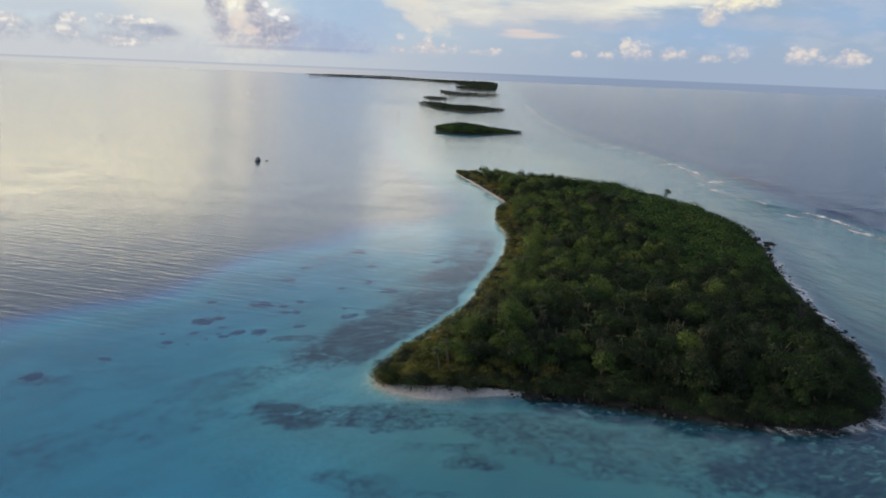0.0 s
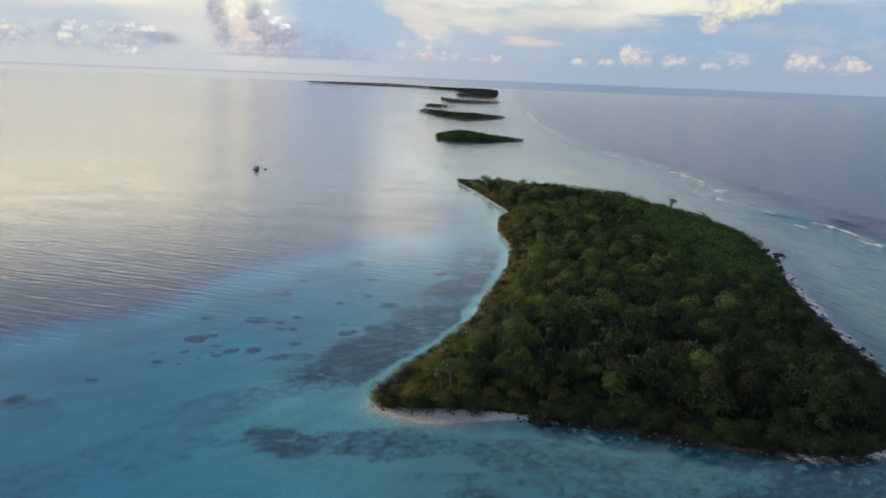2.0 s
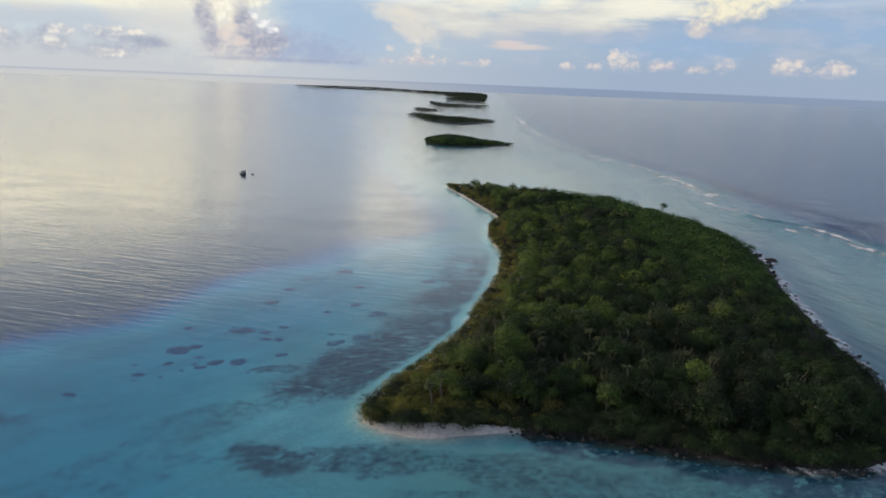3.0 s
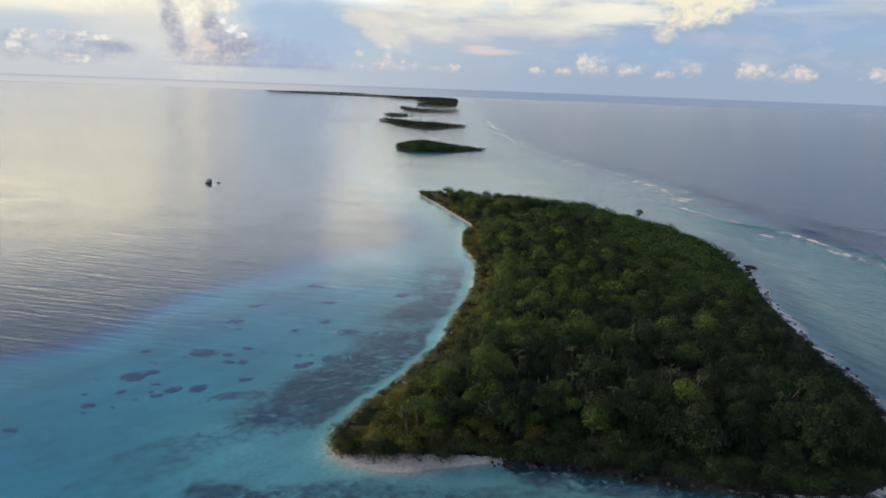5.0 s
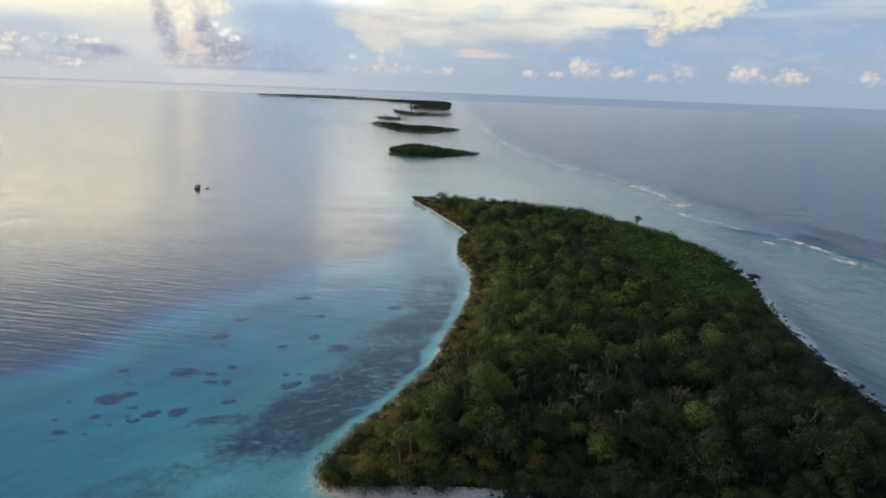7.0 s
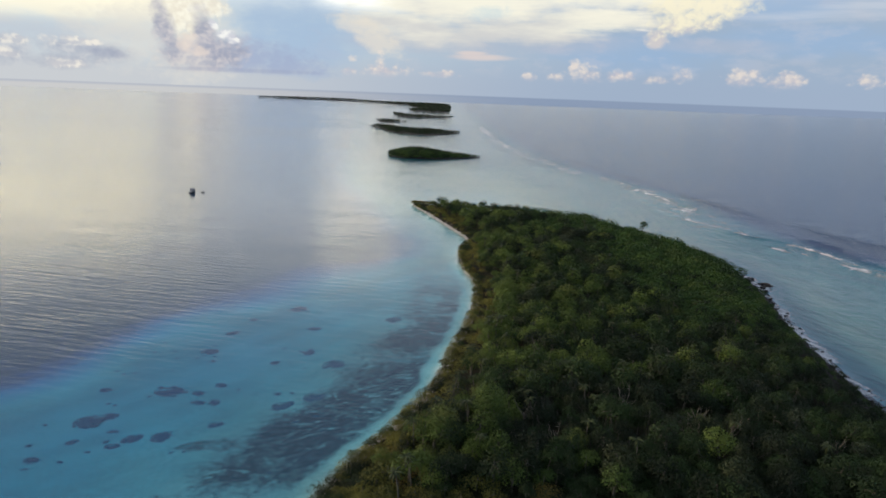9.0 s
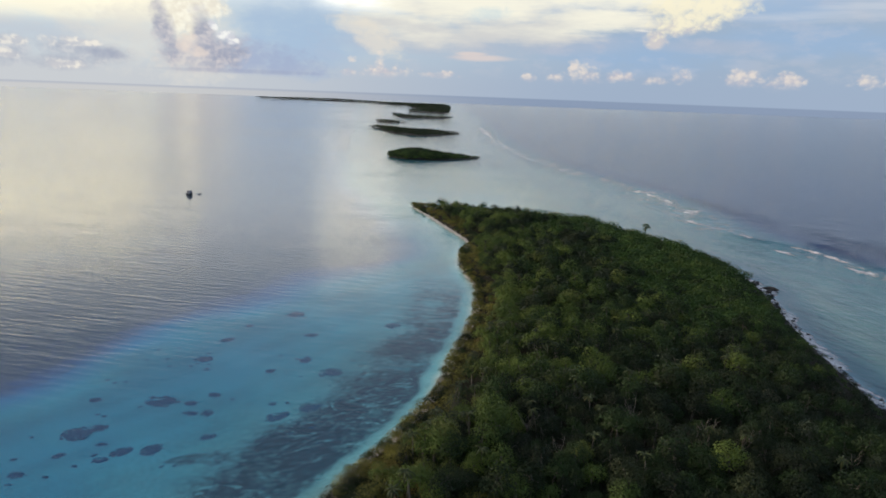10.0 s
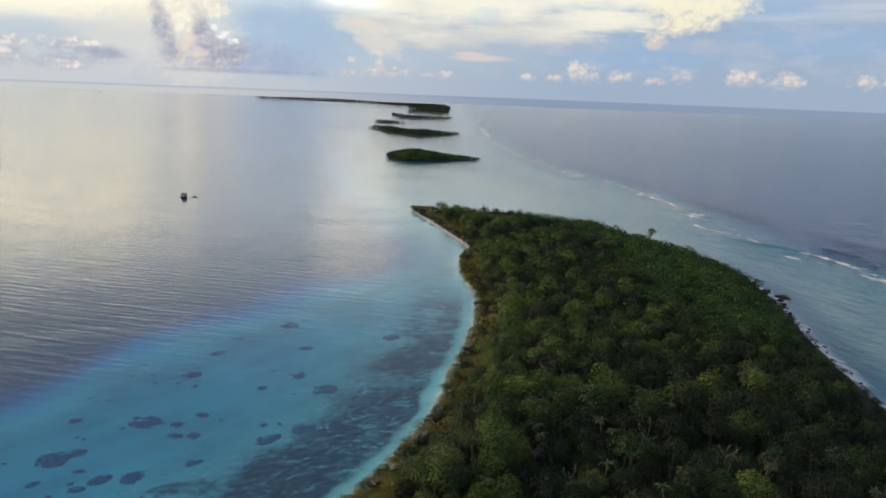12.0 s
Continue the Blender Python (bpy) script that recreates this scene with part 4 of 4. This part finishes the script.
big_rock = lump(rng, 3, 0.55, 0.5)
big_rock.materials.append(ROCK)
rock = new("boulder", big_rock)
rock.matrix_world = pose(144.5, 316, 0.1, 0, 14, 115) @ Matrix.Diagonal((3.4, 1.7, 1.9, 1))
tagged(rock, "large dark rock standing off the ocean shore", "rock", "rocks along the shore")
boulder(141, 322, 0.2, 1.5)
boulder(141.5, 311, 0.1, 1.3)
for k, (x, y) in enumerate(SHORE):
    if (x - 0.18 * (y - 150) > 66 and y < 400) or (y < 152 and x > 16):
        for _ in range(2):
            s = rng.uniform(0.35, 1.15) * (0.42 if y > 160 and not 296 < y < 345 else 0.8 if y > 160 else 0.34)
            boulder(x + rng.uniform(-2.5, 2.5), y + rng.uniform(-1.5, 1.5), 0.05, s, rng.uniform(1, 1.8))

heads = [lump(rng, 1, 0.5, 0.5) for _ in range(4)]


def coral_mesh(count):
    """A ragged patch of many coral heads, about 1 m in radius."""
    pv, pf, base = [], [], 0
    for k in range(count):
        me = heads[k % 4]
        v = np.empty(len(me.vertices) * 3)
        me.vertices.foreach_get("co", v)
        f = np.empty(len(me.polygons) * 3, int)
        me.polygons.foreach_get("vertices", f)
        a, far = rng.uniform(0, 6.28), rng.uniform(0, 1) ** 0.6
        size = rng.uniform(0.12, 0.30) * (1.25 - 0.75 * far) * (1 if count > 20 else 1.8)
        pv.append(turned(v.reshape(-1, 3), far * math.cos(a), far * math.sin(a), 0.0, size, rng.uniform(0, 6.28), 0.9))
        pf.append(f.reshape(-1, 3) + base)
        base += len(me.vertices)
    return raw_mesh("coral", np.concatenate(pv), np.concatenate(pf), CORAL)


mounds, small_mounds = [coral_mesh(120) for _ in range(5)], [coral_mesh(14) for _ in range(4)]
for x, y, rx, ry in ((-54.5, 207, 5.2, 3.6), (-66, 191.5, 4.0, 2.0), (-63, 194, 2.4, 1.6), (-53, 184.5, 3.6, 2.0), (-48, 185, 3.0, 2.2), (-56.9, 180.5, 1.8, 1.5), (-38.6, 190, 2.0, 1.8), (-45.4, 201.7, 2.2, 1.0),
                     (-41.7, 201.8, 2.2, 1.2), (-46.8, 207, 2.0, 1.3), (-24.9, 255, 2.9, 1.7), (-51.7, 235, 2.9, 2.4), (-24.1, 235, 3.0, 1.6), (-16.4, 225, 4.2, 3.2), (-32.4, 227, 1.7, 1.2), (-18.9, 204, 3.4, 2.6), (-25.2, 199.5, 3.9, 2.6),
                     (-69.7, 175, 2.0, 1.2), (-65.5, 182.6, 1.6, 1.0), (-69.4, 208.4, 2.0, 1.2), (-49.2, 250, 2.8, 1.5), (-45.4, 262.5, 1.7, 1.2), (-43, 211.8, 1.9, 1.0), (-28.3, 206.6, 1.2, 1.0), (-0.9, 264, 3.5, 3.0),
                     (-33.6, 275.2, 4.4, 2.6), (-59.3, 187.4, 1.4, 0.9), (-80.5, 163.3, 2.0, 1.0), (-92, 152, 3.6, 2.0)) + tuple((rng.uniform(-80, -10), rng.uniform(168, 290), rng.uniform(0.35, 0.9), 0.5) for _ in range(60)):
    r = max(rx, ry)
    if to_line(np.array([x * 1.0]), np.array([y * 1.0]), SHELF, False)[1][0] < 0 or depth_inland(np.array([x * 1.0]), np.array([y * 1.0]))[0] > -6:
        continue
    bed = float(lie(np.array([x * 1.0]), np.array([y * 1.0]))[0][0])
    mound = new("coral_patch", mounds[int(rng.integers(5))] if r > 1 else small_mounds[int(rng.integers(4))])
    mound.matrix_world = pose(x, y, bed, 0, 0, rng.uniform(-8, 8)) @ Matrix.Diagonal((rx, ry, 0.55, 1)) @ pose(0, 0, 0, 0, 0, rng.uniform(0, 360))
    tagged(mound, "dark coral patch on pale sand under clear water", "coral", "coral patches in the lagoon")


# ---------------------------------------------------------------- the islands beyond
def islet(name, outline, height, gap, label, level=3, tail=0.0):
    """A wooded island far off: low ground and a mass of trees."""
    line = spline(outline, 6)
    mid = line.mean(0)
    bm = bmesh.new()
    rim = [bm.verts.new((x, y, -0.6)) for x, y in line]
    top = [bm.verts.new((mid[0] + (x - mid[0]) * 0.96, mid[1] + (y - mid[1]) * 0.96, 0.3)) for x, y in line]
    for k in range(len(rim)):
        bm.faces.new((rim[k], rim[(k + 1) % len(rim)], top[(k + 1) % len(rim)], top[k]))
    bm.faces.new(top)
    bmesh.ops.triangulate(bm, faces=bm.faces[:])
    me = bpy.data.meshes.new("shore")
    bm.to_mesh(me)
    bm.free()
    me.materials.append(ROCK)
    land = tagged(new(name, me), label, "island")
    x, y = scatter(line[:, 0].min(), line[:, 0].max(), line[:, 1].min(), line[:, 1].max(), gap)
    d, _ = to_line(x, y, line)
    ok = inside(x, y, line) | (d < gap * 0.22)
    x, y, d = x[ok], y[ok], d[ok]
    size = np.clip((0.5 + 0.5 * smooth(d, 0, 14)) * height * (1 + 0.12 * rng.normal(size=len(x)) + 0.2 * bumps(x, y, 40.0, 4.0)), 2, 14)
    along = (x - x.min()) / (x.max() - x.min())
    size *= 1 + tail * (0.25 - 0.85 * smooth(along, 0.25, 1.0))
    # on the farther islands mostly grey leaves, to put distance haze into their colour
    what = np.where(rng.uniform(size=len(x)) < 0.45, 2, 5) if level < 3 else np.where(rng.uniform(size=len(x)) < 0.25, 5, 4)
    mass("far_woodland", [(a, b, 0.4, max(s, gap * 0.7), k) for a, b, s, k in zip(x, y, size, what)], "dark distant wood covering a low island", "woodland", level)
    return land


islet("islet", [(-14, 846), (-1, 824), (36, 819), (70, 842), (88, 864), (60, 880), (20, 905), (-8, 890)], 8.0, 4.2, "small low island covered with dark trees", 2, 0.8)
islet("islet", [(-62, 1476), (-40, 1400), (-20, 1300), (34, 1238), (75, 1285), (104, 1352), (60, 1400), (0, 1420), (-35, 1465)], 7.5, 6.0, "elongated low island covered with dark trees", 3, 0.5)
islet("islet", [(-60, 1766), (-45, 1690), (-25, 1672), (11, 1736), (-20, 1745), (-40, 1800)], 7.5, 8.5, "tiny low wooded island")
islet("islet", [(-28, 2345), (-10, 2080), (10, 2010), (70, 2030), (118, 2068), (140, 2136), (90, 2150), (20, 2180)], 8.0, 11.0, "flat wooded island with ragged treetops")
islet("islet", [(24, 2690), (60, 2600), (145, 2572), (175, 2900), (240, 3990), (120, 4250), (30, 3640), (70, 3000)], 10.0, 17.0, "large distant wooded island")
islet("long_island", [(40, 3640), (110, 4080), (-140, 4260), (-320, 4620), (-520, 4760), (-812, 4470), (-815, 4340), (-640, 4345), (-500, 4520), (-318, 4380), (-140, 4020)], 10.0, 20.0,
      "long thin wooded island at the horizon")


BAR = plain_material("pale_bar_sand", (0.50, 0.46, 0.40), 0.95, 0.2, 0.2, 0.2)


def sandbar(x0, y0, x1, y1, width):
    """A low bank of sand just above the water, tapering to both ends."""
    bm = bmesh.new()
    n = 14
    rows = []
    for i in range(n + 1):
        s = i / n
        w2 = width * math.sin(math.pi * (0.04 + 0.92 * s)) * (0.8 + 0.4 * noise.noise((s * 5, x0, 0)))
        x, y = x0 + (x1 - x0) * s, y0 + (y1 - y0) * s + width * noise.noise((s * 3, y0, 2))
        rows.append([bm.verts.new((x, y + w2 * k, z)) for k, z in ((-1, -0.3), (-0.5, 0.35), (0.5, 0.35), (1, -0.3))])
    for a, b in zip(rows, rows[1:]):
        for k in range(3):
            bm.faces.new((a[k], b[k], b[k + 1], a[k + 1]))
    me = bpy.data.meshes.new("sandbar")
    bm.to_mesh(me)
    bm.free()
    me.materials.append(BAR)
    return tagged(new("sandbar", me), "thin dark strip of low sand between the far islands", "sandbar", "sandbars")


sandbar(-68, 2062, -14, 2092, 12)
sandbar(144, 2592, 188, 2674, 14)


# ---------------------------------------------------------------- the moored boat and its tender
def box(bm, x0, x1, y0, y1, z0, z1, bevel=0.03):
    m = Matrix.Translation(((x0 + x1) / 2, (y0 + y1) / 2, (z0 + z1) / 2)) @ Matrix.Diagonal((x1 - x0, y1 - y0, z1 - z0, 1))
    made = bmesh.ops.create_cube(bm, size=1.0, matrix=m)["verts"]
    if bevel:
        bmesh.ops.bevel(bm, geom=list({e for v in made for e in v.link_edges}), offset=bevel, segments=2, affect="EDGES")


def built(name, mat, build):
    bm = bmesh.new()
    build(bm)
    me = bpy.data.meshes.new(name)
    bm.to_mesh(me)
    bm.free()
    me.materials.append(mat)
    return me


def hull(length, beam, deep, high):
    """A pointed open hull with a gunwale, bow towards +x."""
    def build(bm):
        rows = []
        n = 10
        for i in range(n + 1):
            s = i / n
            half = beam / 2 * (1 - max(0, (s - 0.45) / 0.55) ** 2.2) + 0.02
            rise = high * (1 + 0.45 * s ** 3)
            x = -length / 2 + length * s
            rows.append([bm.verts.new(p) for p in ((x, -half, rise), (x, -half * 0.82, 0.05), (x, 0, -deep * (1 - s ** 4)), (x, half * 0.82, 0.05), (x, half, rise),
                                                   (x, half * 0.88, rise), (x, half * 0.7, high * 0.35), (x, -half * 0.7, high * 0.35), (x, -half * 0.88, rise))])
        for a, b in zip(rows, rows[1:]):
            for k in range(9):
                bm.faces.new((a[k], a[(k + 1) % 9], b[(k + 1) % 9], b[k]))
        bm.faces.new(rows[0][::-1])
        bm.faces.new(rows[-1])
        bmesh.ops.recalc_face_normals(bm, faces=bm.faces[:])
    return build


boat = new("boat")
boat.matrix_world = pose(-136, 524, 0, 0, 0, 74)
part("hull", built("hull", HULL, hull(6.2, 2.5, 0.5, 0.85)), boat, "dark painted hull")
cabin = part("cabin", built("cabin", CABIN, lambda bm: box(bm, -1.9, 1.2, -0.95, 0.95, 0.5, 2.7, 0.08)), boat)
part("roof", built("roof", CABIN, lambda bm: box(bm, -2.2, 1.5, -1.1, 1.1, 2.7, 2.82, 0.04)), boat)
for side in (-1, 1):
    for k in range(3):
        part("window", built("window", GLASS_DARK, lambda bm: box(bm, -1.6 + 0.95 * k, -0.95 + 0.95 * k, side * 0.96 - 0.02, side * 0.96 + 0.02, 1.55, 2.2, 0.0)), cabin)
part("mast", built("mast", STEEL, lambda bm: box(bm, -0.03, 0.03, -0.03, 0.03, 2.8, 3.9, 0.0)), boat)
tagged(boat, "small dark moored boat with a grey cabin", "boat")
tender = new("dinghy")
tender.matrix_world = pose(-130.3, 526, 0, 0, 0, 20)
part("hull", built("hull", HULL, hull(2.4, 1.1, 0.2, 0.35)), tender)
for x in (-0.5, 0.3):
    part("bench", built("bench", CABIN, lambda bm: box(bm, x - 0.12, x + 0.12, -0.4, 0.4, 0.25, 0.29, 0.01)), tender)
tagged(tender, "small dark open dinghy lying behind the boat", "dinghy")
